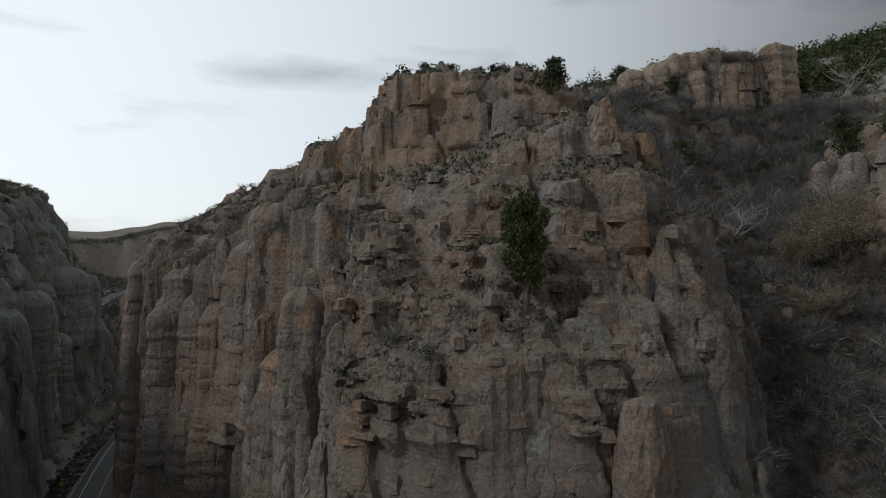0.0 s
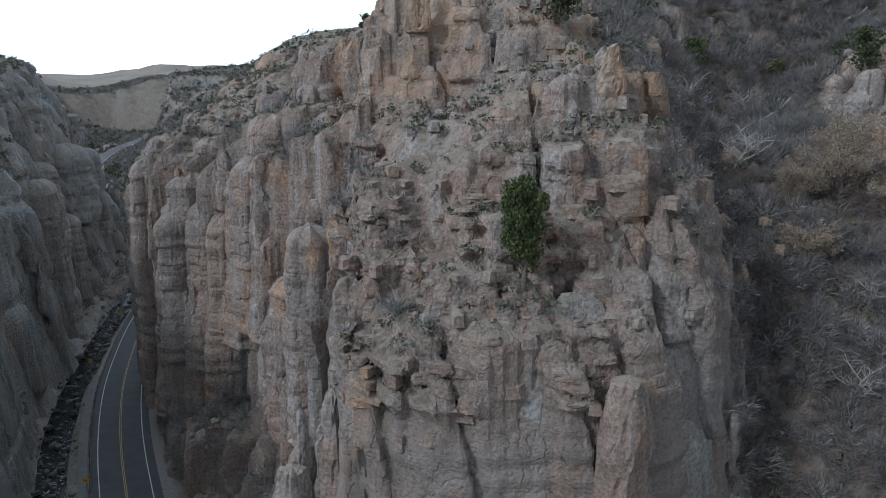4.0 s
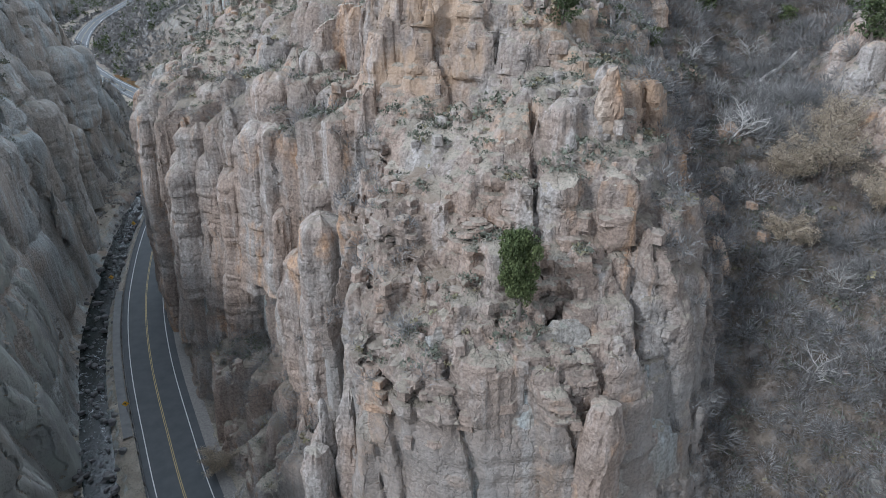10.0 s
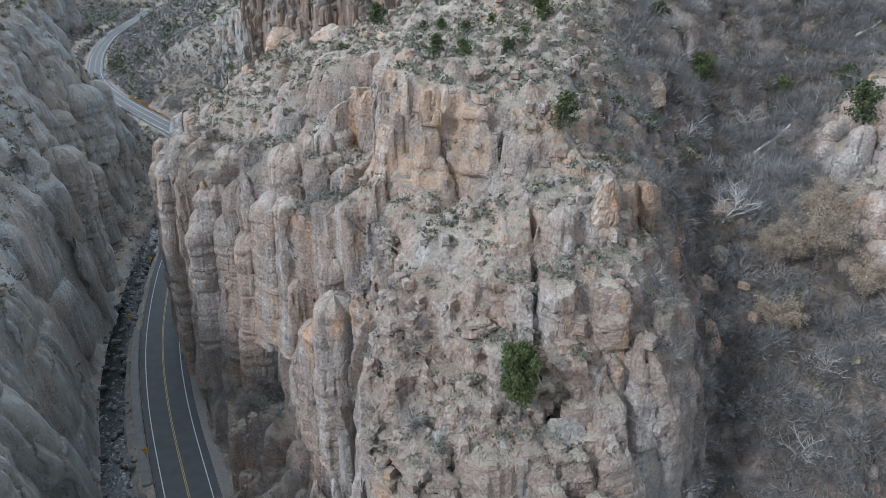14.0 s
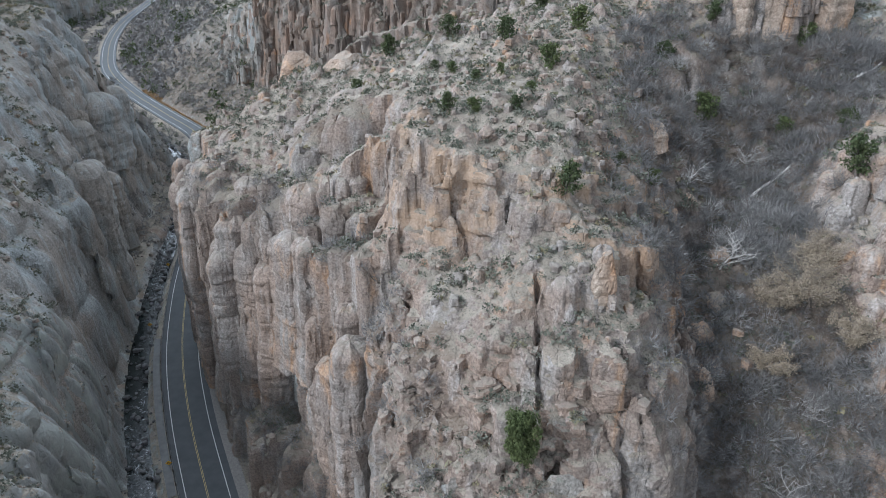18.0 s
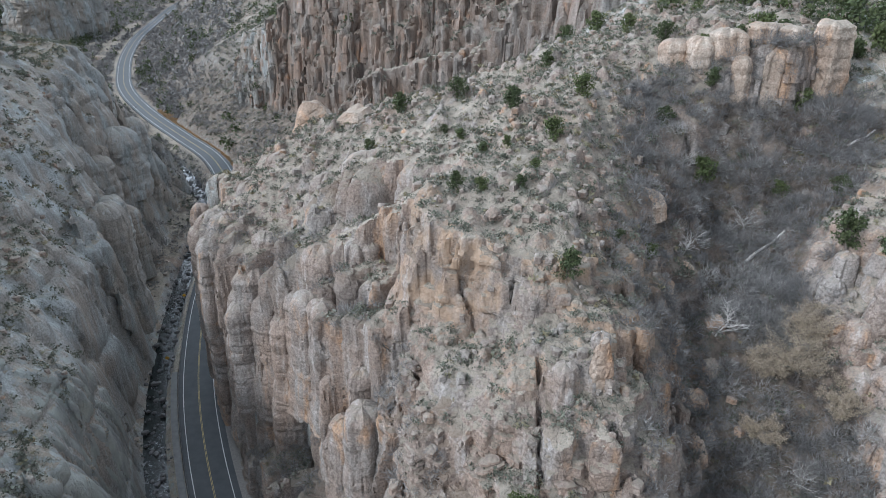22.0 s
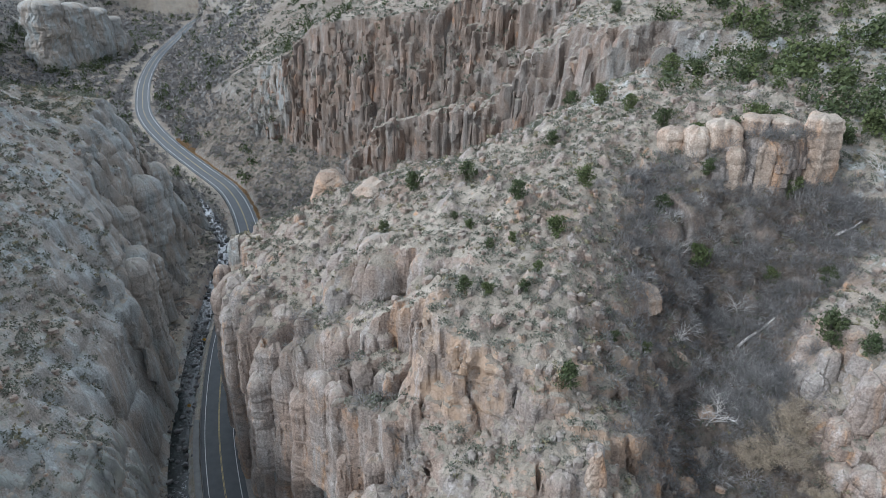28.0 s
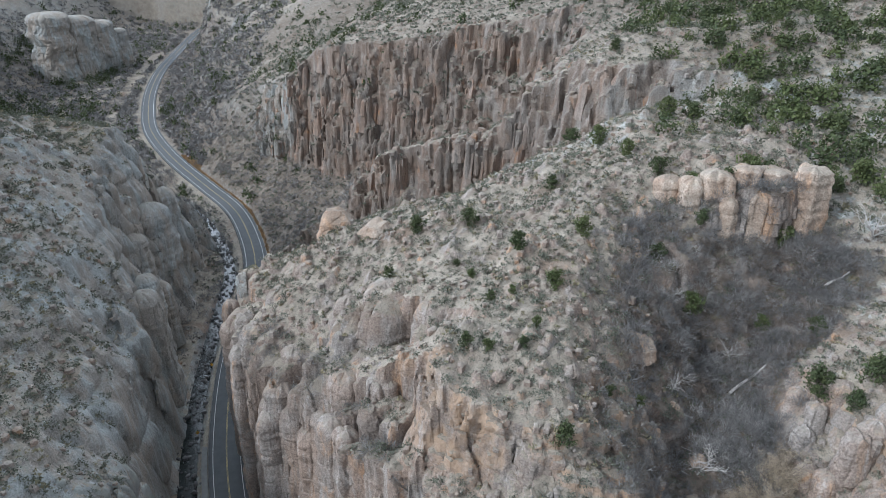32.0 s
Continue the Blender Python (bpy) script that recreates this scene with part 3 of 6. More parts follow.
class Relief:
    """The height of the land in a box with its columns, joints and broken blocks, on a fine plan grid."""

    def __init__(self, box, step):
        self.x0, self.y0, self.step = box[0] - 6, box[2] - 6, step
        x, y = np.meshgrid(np.arange(self.x0, box[1] + 6, step), np.arange(self.y0, box[3] + 6, step), indexing="ij")
        x, y = x.astype(np.float32), y.astype(np.float32)
        o = x * 0
        gx, gy, bare = sample(GX, x, y), sample(GY, x, y), sample(BARE, x, y)
        wx = x + 1.8 * vnoise(x * 0.1, y * 0.1, o) + 0.16 * vnoise(x * 0.7, y * 0.7, o + 5)
        wy = y + 1.8 * vnoise(x * 0.1 + 40, y * 0.1, o) + 0.16 * vnoise(x * 0.7 + 9, y * 0.7, o + 5)
        front = front_zone(x, y)
        calm = np.maximum(front, 0.75 * step01(x - road_x(y), -6, -9))
        # tall columns: each keeps nearly the height of its middle, has a rounded top and stands behind a deep joint
        for S, keep, off in ((9.0, 0.25, 2), (4.4, 0.66, 7)):
            f1, f2, cx, cy, val = cells2(wx / S + off, wy / S + off)
            src = h if S < 6 else None
            turn = val * 40
            facet = (wx / S + off - cx) * np.cos(turn) + (wy / S + off - cy) * np.sin(turn)
            cx, cy = (cx - off) * S + gx * (val - 0.5) * S * 0.5, (cy - off) * S + gy * (val - 0.5) * S * 0.5
            push = (0.05 * S - 0.22 * S * np.exp(-(f2 - f1) * S / 0.25) - 0.08 * S * f1 * f1 + 0.12 * S * facet) * bare * (1 - 0.9 * calm)
            k = bare * keep * (1 - 0.85 * calm)
            u, v = (x + gx * push) * (1 - k) + cx * k, (y + gy * push) * (1 - k) + cy * k
            h = sample(HM, u, v) if src is None else sample(src, u, v, self.x0, self.y0, step)
            h += bare * S * (0.08 - 0.3 * f1 * f1 + 0.2 * facet) * (1 - 0.8 * calm)
        # broken blocks on the ledges of the front
        ledge = front * step01(sample(SLOPE, x, y), 3.2, 1.8) * np.clip(bare * 2, 0, 1)
        for S, keep, amp, off in ((3.4, 0.6, 0.8, 11), (1.5, 0.75, 0.5, 3)) if step < 0.3 else ():
            f1, f2, cx, cy, val = cells2(wx / S + off, wy / S + off)
            hc = sample(h, (cx - off) * S, (cy - off) * S, self.x0, self.y0, step)
            k = keep * ledge
            h = h * (1 - k) + hc * k + ledge * ((val - 0.5) * amp - amp * 0.6 * np.exp(-(f2 - f1) * S / 0.2))
        # the great cleft of the front and two lesser ones
        for ax, ay, bx, by, deep, wide in ((7.6, 45.5, 7.3, 56, 4.0, 0.17), (-2.8, 41, -6.0, 47, 4.0, 0.35), (15.5, 44, 14.5, 51, 4.0, 0.4), (-14.5, 51, -8.6, 55.5, 13.0, 1.3), (-26.5, 82, -22, 86, 9.0, 0.9), (-38, 91, -33, 96, 9.0, 0.9), (24, 50, 20.5, 55, 7.0, 0.7), (-13, 72, -8.5, 76, 7.0, 0.7)):
            t = np.clip(((x - ax) * (bx - ax) + (y - ay) * (by - ay)) / ((bx - ax) ** 2 + (by - ay) ** 2), 0, 1)
            dist = np.hypot(x - ax - t * (bx - ax), y - ay - t * (by - ay)) + 0.12 * vnoise(x * 0.8, y * 0.8, o)
            h = h - deep * np.exp(-(dist / wide) ** 2)
        # soil, scree and stones on the gentler ground
        f1, f2, cx, cy, val = cells2(wx / 1.7 + 5, wy / 1.7)
        stone = np.clip(0.42 - f1, 0, 1) * (val > 0.55) * 2.2
        g1, g2, cx, cy, val2 = cells2(wx / 4.2 + 5, wy / 4.2)
        stone += np.clip(0.4 - g1, 0, 1) * (val2 > 0.72) * 4.5
        rough = 0.8 * vnoise(x * 0.13, y * 0.13, o) + 0.45 * vnoise(x * 0.45, y * 0.45, o) + 0.22 * vnoise(x * 1.3, y * 1.3, o)
        h += (rough + stone) * (1 - 0.96 * bare)
        # road bed and creek bed
        off, rz = road_offset(x, y), road_z(y)
        mid = creek_mid(y)
        bed = rz + np.interp(off, [-6.6, -5.6, 5.6, 6.6], [-0.4, -0.15, -0.15, 0.1])
        bank = np.clip(np.abs(off - mid) - 1.6, 0, 9)
        bed = np.where(off < -5.8, np.minimum(bed, rz - 2.3 + 0.9 * bank + 0.35 * vnoise(x * 0.9, y * 0.9, o)), bed)
        w = np.clip((off - mid + 3.4) / 1.2, 0, 1) * np.clip((7.0 - off) / 1.2, 0, 1)
        self.h = (h * (1 - w) + bed * w).astype(np.float32)
        self.rough = (bare * (1 - w)).astype(np.float32)
        self.gx, self.gy = gx.astype(np.float32), gy.astype(np.float32)

    def at(self, grid, x, y):
        return sample(grid, x, y, self.x0, self.y0, self.step)

    def density(self, x, y, z, fine):
        """Rock where positive: upright joints, slabs and beds push the face in and out."""
        ro, gx, gy = self.at(self.rough, x, y), self.at(self.gx, x, y), self.at(self.gy, x, y)
        bend = vnoise(x * 0.06, y * 0.06, z * 0.05)
        fret = vnoise(x * 0.33, y * 0.33, z * 0.3)
        zz = z + 1.2 * vnoise(x * 0.05, y * 0.05, z * 0.02) + 0.25 * fret
        thin = vnoise(zz * 1.1, zz * 0 + 7.3, x * 0.05 + y * 0.04)
        thick = vnoise(zz * 0.33, zz * 0 + 3.3, x * 0.03 + y * 0.03)
        # canyon walls: great leaning slabs; cliffs across the valley: narrow flutes
        side = x - road_x(y)
        if not fine or side.min() < -6:
            across = step01(y, 158, 170) * step01(side, 5, 12)
            a = (-0.55 * x + 0.83 * y + 0.3 * z) * (1 - across) + (0.84 * x - 0.54 * y) * across + 1.6 * bend + 0.4 * fret
            b = 0.83 * x + 0.55 * y + 1.0 * fret
            r1, r2, da, dz, ta = slabs(a, b, zz, 9.5, 7.0, 15.0, 3)
            q1, q2, ea, ez, sa = slabs(a, b, zz, 3.3, 4.0, 6.0, 9)
            wall = 3.8 * (r1 - 0.5) + 1.6 * (r2 - 0.5) - 2.4 * np.exp(-da / 0.8) - 1.4 * np.exp(-dz / 0.6) + (1.0 * (q1 - 0.5) - 0.9 * np.exp(-ea / 0.6)) * (r1 > 0.4)
            flute = 3.4 * (r1 - 0.5) + 1.4 * (0.5 - sa * sa) + 1.6 * (q1 - 0.5) - 1.5 * np.exp(-ea / 0.45) + 1.5 * (q2 - 0.5) - 0.8 * np.exp(-ez / 0.4) + 0.8 * (0.4 - ta * ta)
            wall = wall * (1 - across) + flute * across + 0.3 * thick
        if not fine:
            push = wall * ro
            return self.at(self.h, x + gx * push, y + gy * push) - z
        front = front_zone(x, y)
        # the front: flat slabs with beds at mid height, massive below
        a, b = x + 0.75 * y + 0.7 * bend + 0.3 * fret + 0.06 * z, y - 0.4 * x + 0.7 * bend
        low = step01(zz, 25, 21)
        bedded = step01(zz, 21, 24) * step01(zz, 44, 40) * (0.25 + 0.75 * step01(x, 12.5, 10.5)) * (0.55 + 0.45 * np.clip(3 * thick + 0.3, -1, 1)) + 0.06
        r1, r2, da, dz, ta = slabs(a, b, zz, 4.6, 3.4, 7.5, 21)
        q1, q2, ea, ez, sa = slabs(a + 0.5 * fret, b, zz + 0.3 * fret, 2.3, 1.9, 1.25, 27)
        face = (2.5 * (r1 - 0.5) + 0.9 * (r2 - 0.5)) * (1 - 0.5 * low) - 1.3 * np.exp(-da / 0.2) * (r1 > 0.3) - 0.6 * np.exp(-dz / 0.2) * (1 - low)
        face = face + bedded * (1.0 * (q2 - 0.5) - 0.45 * np.exp(-ez / 0.14)) + (0.35 + bedded) * (1 - 0.8 * low) * (0.65 * (q1 - 0.5) - 0.4 * np.exp(-ea / 0.15))
        face = face + (0.12 + 0.5 * bedded) * np.clip(thin * 2.5, -1, 0.6) + 0.3 * thick + (0.1 + 0.15 * low) * fret
        # the west side: rounded columns with sharp clefts between
        a, b = -0.55 * x + 0.83 * y + 0.9 * bend + 0.3 * fret, 0.83 * x + 0.55 * y + 0.8 * bend
        r1, r2, da, dz, ta = slabs(a, b, zz, 5.4, 4.4, 9.0, 41)
        q1, q2, ea, ez, sa = slabs(a + 0.3 * fret, b, zz, 2.4, 2.4, 3.6, 47)
        column = 2.8 * (r1 - 0.5) + 0.9 * (r2 - 0.5) + 1.7 * (0.5 - ta * ta) - 1.3 * np.exp(-da / 0.25) - 0.4 * np.exp(-dz / 0.18)
        column = column + 0.3 * (q1 - 0.5) + 0.25 * (q2 - 0.5) - 0.2 * np.exp(-ea / 0.16) * (q1 > 0.6) - 0.2 * np.exp(-ez / 0.15) * (q2 > 0.5) + 0.14 * np.clip(thin * 2, -1, 0.6) + 0.3 * thick + 0.15 * fret
        push = face * front + (0.75 * column - 0.9) * (1 - front) + 0.3
        if side.min() < -6:
            push = np.where(side < -6, wall, push)
        push = push * ro
        return self.at(self.h, x + gx * push, y + gy * push) - z


def net(relief, x0, x1, y0, y1, cell, fine, hole=None):
    """The surface of the density in a box, as quads (naive surface nets on the blocks that the surface crosses)."""
    B = 8
    size = cell * B
    nbx, nby = int(math.ceil((x1 - x0) / size)), int(math.ceil((y1 - y0) / size))
    blocks = []
    for i in range(nbx):
        for j in range(nby):
            bx, by = x0 + i * size, y0 + j * size
            if hole and bx >= hole[0] and bx + size <= hole[1] and by >= hole[2] and by + size <= hole[3]:
                continue
            a, b = int(max(0, (bx - 1.6 - relief.x0) // relief.step)), int((bx + size + 1.6 - relief.x0) // relief.step + 2)
            c, d = int(max(0, (by - 1.6 - relief.y0) // relief.step)), int((by + size + 1.6 - relief.y0) // relief.step + 2)
            part_h = relief.h[a:b, c:d]
            lo, hi = part_h.min() - 0.2, part_h.max() + 0.2
            for k in range(int(math.floor((lo + 40) / size)), int(math.floor((hi + 40) / size)) + 1):
                blocks.append((i, j, k))
    blocks = np.array(blocks, np.int64)
    ax = np.arange(B + 1)
    ox, oy, oz = np.meshgrid(ax, ax, ax, indexing="ij")
    NYB, NZB = nby * B + 4, 60 * 40
    ids, places, quads = [], [], []
    for s in range(0, len(blocks), 700):
        bl = blocks[s:s + 700]
        I = bl[:, 0, None, None, None] * B + ox
        J = bl[:, 1, None, None, None] * B + oy
        K = bl[:, 2, None, None, None] * B + oz
        f = relief.density((x0 + I * cell).astype(np.float32), (y0 + J * cell).astype(np.float32), (-40 + K * cell).astype(np.float32), fine)
        neg = f < 0
        cnt = sum(neg[:, a:a + B, b:b + B, c:c + B].astype(np.int8) for a in (0, 1) for b in (0, 1) for c in (0, 1))
        act = (cnt > 0) & (cnt < 8)
        keep = np.nonzero(act.reshape(len(bl), -1).any(1))[0]
        if not len(keep):
            continue
        f, neg, act, I, J, K = f[keep], neg[keep], act[keep], I[keep], J[keep], K[keep]
        n, a, b, c = np.nonzero(act)
        num, acc = np.zeros(len(n)), np.zeros((len(n), 3))
        for da, db, dc, axis in [(0, p, q, 0) for p in (0, 1) for q in (0, 1)] + [(p, 0, q, 1) for p in (0, 1) for q in (0, 1)] + [(p, q, 0, 2) for p in (0, 1) for q in (0, 1)]:
            e = np.array([da, db, dc])
            g = e.copy()
            g[axis] += 1
            fa, fb = f[n, a + e[0], b + e[1], c + e[2]], f[n, a + g[0], b + g[1], c + g[2]]
            cross = (fa < 0) != (fb < 0)
            t = np.where(cross, fa / np.where(cross, fa - fb, 1), 0)
            for k in range(3):
                acc[:, k] += np.where(cross, e[k] + (t if k == axis else 0), 0)
            num += cross
        acc /= num[:, None]
        ci, cj, ck = I[n, a, b, c], J[n, a, b, c], K[n, a, b, c]
        ids.append((ci * NYB + cj) * NZB + ck)
        places.append(np.stack([x0 + (ci + acc[:, 0]) * cell, y0 + (cj + acc[:, 1]) * cell, -40 + (ck + acc[:, 2]) * cell], 1))
        for axis in range(3):
            lo_s = [slice(0, B)] * 3
            hi_s = list(lo_s)
            hi_s[axis] = slice(1, B + 1)
            na, nb = neg[(slice(None), *lo_s)], neg[(slice(None), *hi_s)]
            n, a, b, c = np.nonzero(na != nb)
            flip = na[n, a, b, c]
            i, j, k = I[n, a, b, c], J[n, a, b, c], K[n, a, b, c]
            u, v = (axis + 1) % 3, (axis + 2) % 3
            def cid(du, dv):
                d = [0, 0, 0]
                d[u], d[v] = du, dv
                return ((i + d[0]) * NYB + (j + d[1])) * NZB + (k + d[2])
            q = np.stack([cid(0, 0), cid(-1, 0), cid(-1, -1), cid(0, -1)], 1)
            q[flip] = q[flip][:, ::-1]
            quads.append(q)
    ids, places, quads = np.concatenate(ids), np.concatenate(places), np.concatenate(quads)
    ids, first = np.unique(ids, return_index=True)
    places = places[first]
    pos = np.searchsorted(ids, quads)
    pos = np.clip(pos, 0, len(ids) - 1)
    good = (ids[pos] == quads).all(1)
    return places, pos[good]


def mesh_from(name, verts, faces, material=None, smooth=False):
    """A mesh from arrays of places and of equal-sided faces."""
    me = bpy.data.meshes.new(name)
    verts, faces = np.asarray(verts, np.float32), np.asarray(faces, np.int32)
    n = faces.shape[1]
    me.vertices.add(len(verts))
    me.vertices.foreach_set("co", verts.ravel())
    me.loops.add(faces.size)
    me.loops.foreach_set("vertex_index", faces.ravel())
    me.polygons.add(len(faces))
    me.polygons.foreach_set("loop_start", np.arange(0, faces.size, n, dtype=np.int32))
    me.update(calc_edges=True)
    me.polygons.foreach_set("use_smooth", np.full(len(faces), smooth))
    if material:
        me.materials.append(material)
    return me

# ---- the land ----
def gully_near(x, y):
    return np.minimum(near_line(x, y, PLAN["gully"]), near_line(x, y, PLAN["gully_east"]))


def brush_zone(x, y):
    """1 in the brushy hollows: the gully, the flank over it, the valley behind the butte, the foot of the butte."""
    g = np.clip(1 - (gully_near(x, y) + 2.5 * vnoise(x * 0.12, y * 0.12, x * 0) - 6) / 8, 0, 1)
    g = np.maximum(g, np.clip((66 - y) / 6, 0, 1) * np.clip((x - 27) / 3, 0, 1) * np.clip((64 - x) / 10, 0, 1) * 0.9)
    g = np.maximum(g, 0.75 * np.clip(1 - (near_line(x, y, PLAN["east_slope"]) - 4) / 5, 0, 1))
    g = g * np.clip((np.interp(y, [50, 62, 72, 80, 88, 94], [47, 46, 45, 46, 48.5, 60]) - x) / 2 + 0.6, 0.08, 1)
    bowl = np.clip(1 - (np.hypot((x - 52) / 16, (y - 102) / 9) - 0.7) / 0.4, 0, 1)
    back = np.clip((y - 146) / 8, 0, 1) * np.clip((2 - x) / 25, 0, 1) * np.clip((x - road_x(y) - 5) / 4, 0, 1) * np.clip((18 - HMAT(x, y)) / 10 + 0.5, 0, 1)
    talus = np.clip(1 - near_line(x, y, PLAN["butte_foot"][:10]) / 9, 0, 1)
    north = np.clip((y - 185) / 40, 0, 1) * (0.25 + 0.5 * np.clip(vnoise(x * 0.02, y * 0.02, x * 0) + 0.5, 0, 1))
    return np.maximum.reduce([g, bowl, back, talus * 0.9, north])


def HMAT(x, y):
    return sample(HM, x, y)



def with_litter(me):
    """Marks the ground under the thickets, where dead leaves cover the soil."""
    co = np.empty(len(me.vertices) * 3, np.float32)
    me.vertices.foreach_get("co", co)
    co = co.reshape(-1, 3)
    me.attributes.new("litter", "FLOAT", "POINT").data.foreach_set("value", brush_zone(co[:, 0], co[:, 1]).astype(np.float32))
    return me


NEAR = (-66.0, 63.0, 35.0, 143.0)
MID = (-150.0, 130.0, 8.0, 332.0)
near_relief = Relief(NEAR, 0.22)
nv, nf = net(near_relief, *NEAR, CELL_NEAR, True)
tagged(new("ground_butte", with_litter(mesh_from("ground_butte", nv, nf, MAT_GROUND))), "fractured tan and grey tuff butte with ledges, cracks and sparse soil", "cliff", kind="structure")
mid_relief = Relief(MID, 0.45)
mv, mf = net(mid_relief, *MID, CELL_MID, False, hole=(NEAR[0] + 3, NEAR[1] - 3, NEAR[2] + 3, NEAR[3] - 3))
tagged(new("ground_canyon", with_litter(mesh_from("ground_canyon", mv, mf, MAT_CANYON))), "canyon walls, gully and brushy slopes of tan rock and soil", "canyon", kind="structure")


def far_height(x, y):
    """The plan's height where it reaches, rolling far hills beyond."""
    h = sample(HM, x, y)
    edge = np.minimum(np.minimum(x - X0, X0 + (NX - 1) * STEP - x), np.minimum(y - Y0, Y0 + (NY - 1) * STEP - y))
    w = np.clip(edge / 60, 0, 1)
    r = np.hypot(x, y)
    az = np.degrees(np.arctan2(x, y))
    valley = np.exp(-((az + 28.5) / 3.5) ** 2)
    hills = 30 + 0.03 * r + (24 + 0.01 * r) * vnoise(x * 0.0021, y * 0.0021, x * 0) + 9 * vnoise(x * 0.011, y * 0.011, x * 0)
    hills = hills * (1 - valley) + valley * (15 + 0.028 * r)
    z = h * w + hills * (1 - w)
    off = road_offset(x, y)
    floor = 10 + 60 * np.clip((y - 320) / 80, 0, 1) * (off < 0)
    cut = np.clip((np.abs(off) - floor) / (30 + 40 * (off < 0)), 0, 1) ** 1.5
    low = road_z(y) - 0.4
    return np.where((y > 240) & (y < 800), low + (z - low) * cut, z)


def distance_sheet():
    radii = np.concatenate([np.arange(4, 700, 3.0), 700 * 1.035 ** np.arange(0, 55)])
    ang = np.concatenate([np.radians(np.arange(-44, 44, 0.5)), np.radians(np.arange(44, 316, 4.0))])
    r, a = np.meshgrid(radii, ang, indexing="ij")
    x, y = r * np.sin(a), r * np.cos(a)
    z = far_height(x, y) + (1.2 * fbm(x * 0.12, y * 0.12, x * 0, 2)) * np.clip((np.abs(x - road_x(y)) - 9) / 8, 0, 1)
    inside = (x > MID[0] + 3) & (x < MID[1] - 3) & (y > MID[2] + 3) & (y < MID[3] - 3)
    z = np.where(inside, z - 14, z)
    n, m = r.shape
    idx = np.arange(n * m).reshape(n, m)
    i0, i1 = idx[:-1], idx[1:]
    f = np.stack([i0, np.roll(i0, -1, 1), np.roll(i1, -1, 1), i1], -1).reshape(-1, 4)
    f = f[:, ::-1]
    return np.stack([x, y, z], -1).reshape(-1, 3), f


fv, ff = distance_sheet()
tagged(new("ground", with_litter(mesh_from("ground", fv, ff, MAT_CANYON, True))), "far slopes and hills with dry soil and rock", "ground", kind="structure")


# top of the land, to set things on
TOPC = 0.5
TNX, TNY = int((MID[1] - MID[0]) / TOPC), int((MID[3] - MID[2]) / TOPC)
TOP = np.full((TNX, TNY), -999, np.float32)
for vv in (mv, nv):
    iu, iv = ((vv[:, 0] - MID[0]) / TOPC).astype(int), ((vv[:, 1] - MID[2]) / TOPC).astype(int)
    ok = (iu >= 0) & (iu < TNX) & (iv >= 0) & (iv < TNY)
    np.maximum.at(TOP, (iu[ok], iv[ok]), vv[ok, 2])
for _ in range(3):
    pad = np.pad(TOP, 1, mode="edge")
    TOP = np.where(TOP < -900, np.maximum.reduce([pad[:-2, 1:-1], pad[2:, 1:-1], pad[1:-1, :-2], pad[1:-1, 2:]]), TOP)


def ground_z(x, y):
    """Height of the land at a place."""
    x, y = np.asarray(x, float), np.asarray(y, float)
    i, j = ((x - MID[0]) / TOPC).astype(int), ((y - MID[2]) / TOPC).astype(int)
    ok = (i >= 0) & (i < TNX) & (j >= 0) & (j < TNY)
    z = far_height(x, y)
    t = TOP[np.clip(i, 0, TNX - 1), np.clip(j, 0, TNY - 1)]
    return np.where(ok & (t > -900), t, z)


# ---- road ----
def strip(name, off_a, off_b, dz, material, y0, y1, thick=0.0, step=2.0, ends=None):
    """A band along the road between two offsets from its middle."""
    ys = np.arange(y0, y1, step)
    xs, zs = road_x(ys), road_z(ys)
    tx, ty = np.gradient(xs), np.gradient(ys)
    ln = np.hypot(tx, ty)
    nx, ny = ty / ln, -tx / ln
    v = []
    for off in (off_a, off_b):
        v.append(np.stack([xs + nx * off, ys + ny * off, zs + dz], 1))
    rows = [v[0], v[1]]
    if thick:
        rows += [v[1] - [0, 0, thick], v[0] - [0, 0, thick]]
    n, k = len(ys), len(rows)
    verts = np.concatenate(rows)
    f = []
    for a in range(k if thick else 1):
        b = (a + 1) % k
        i = np.arange(n - 1)
        f.append(np.stack([a * n + i, b * n + i, b * n + i + 1, a * n + i + 1], 1))
    return mesh_from(name, verts, np.concatenate(f), material)


road = tagged(new("road", strip("road", -4.6, 4.6, 0.12, MAT_ASPHALT, -36, 795, 0.5)), "two-lane grey asphalt road winding through the canyon", "road", kind="structure")


def road_part(name, off_a, off_b, dz, material, label):
    ob = new(name, strip(name, off_a, off_b, dz, material, -36, 795))
    ob.parent = road
    return tagged(ob, label)


road_part("edge_line", -3.42, -3.28, 0.128, MAT_WHITE, "worn white edge line")
road_part("edge_line", 3.28, 3.42, 0.128, MAT_WHITE, "worn white edge line")
road_part("centre_line", -0.16, -0.06, 0.128, MAT_YELLOW, "yellow centre line")
road_part("centre_line", 0.06, 0.16, 0.128, MAT_YELLOW, "yellow centre line")

# ---- plants ----
def make_leaf(name, a, b, dark, scale=0.35):
    m = Nodes(name, 0.8, 0.2)
    c = m.mix(m.ramp(m.noise(scale, 3, 0.6), 0.35, 0.65), a, b)
    c = m.mix(m.ramp(m.random(True), 0, 1, 0, 0.7), c, dark)
    return m.done(c)


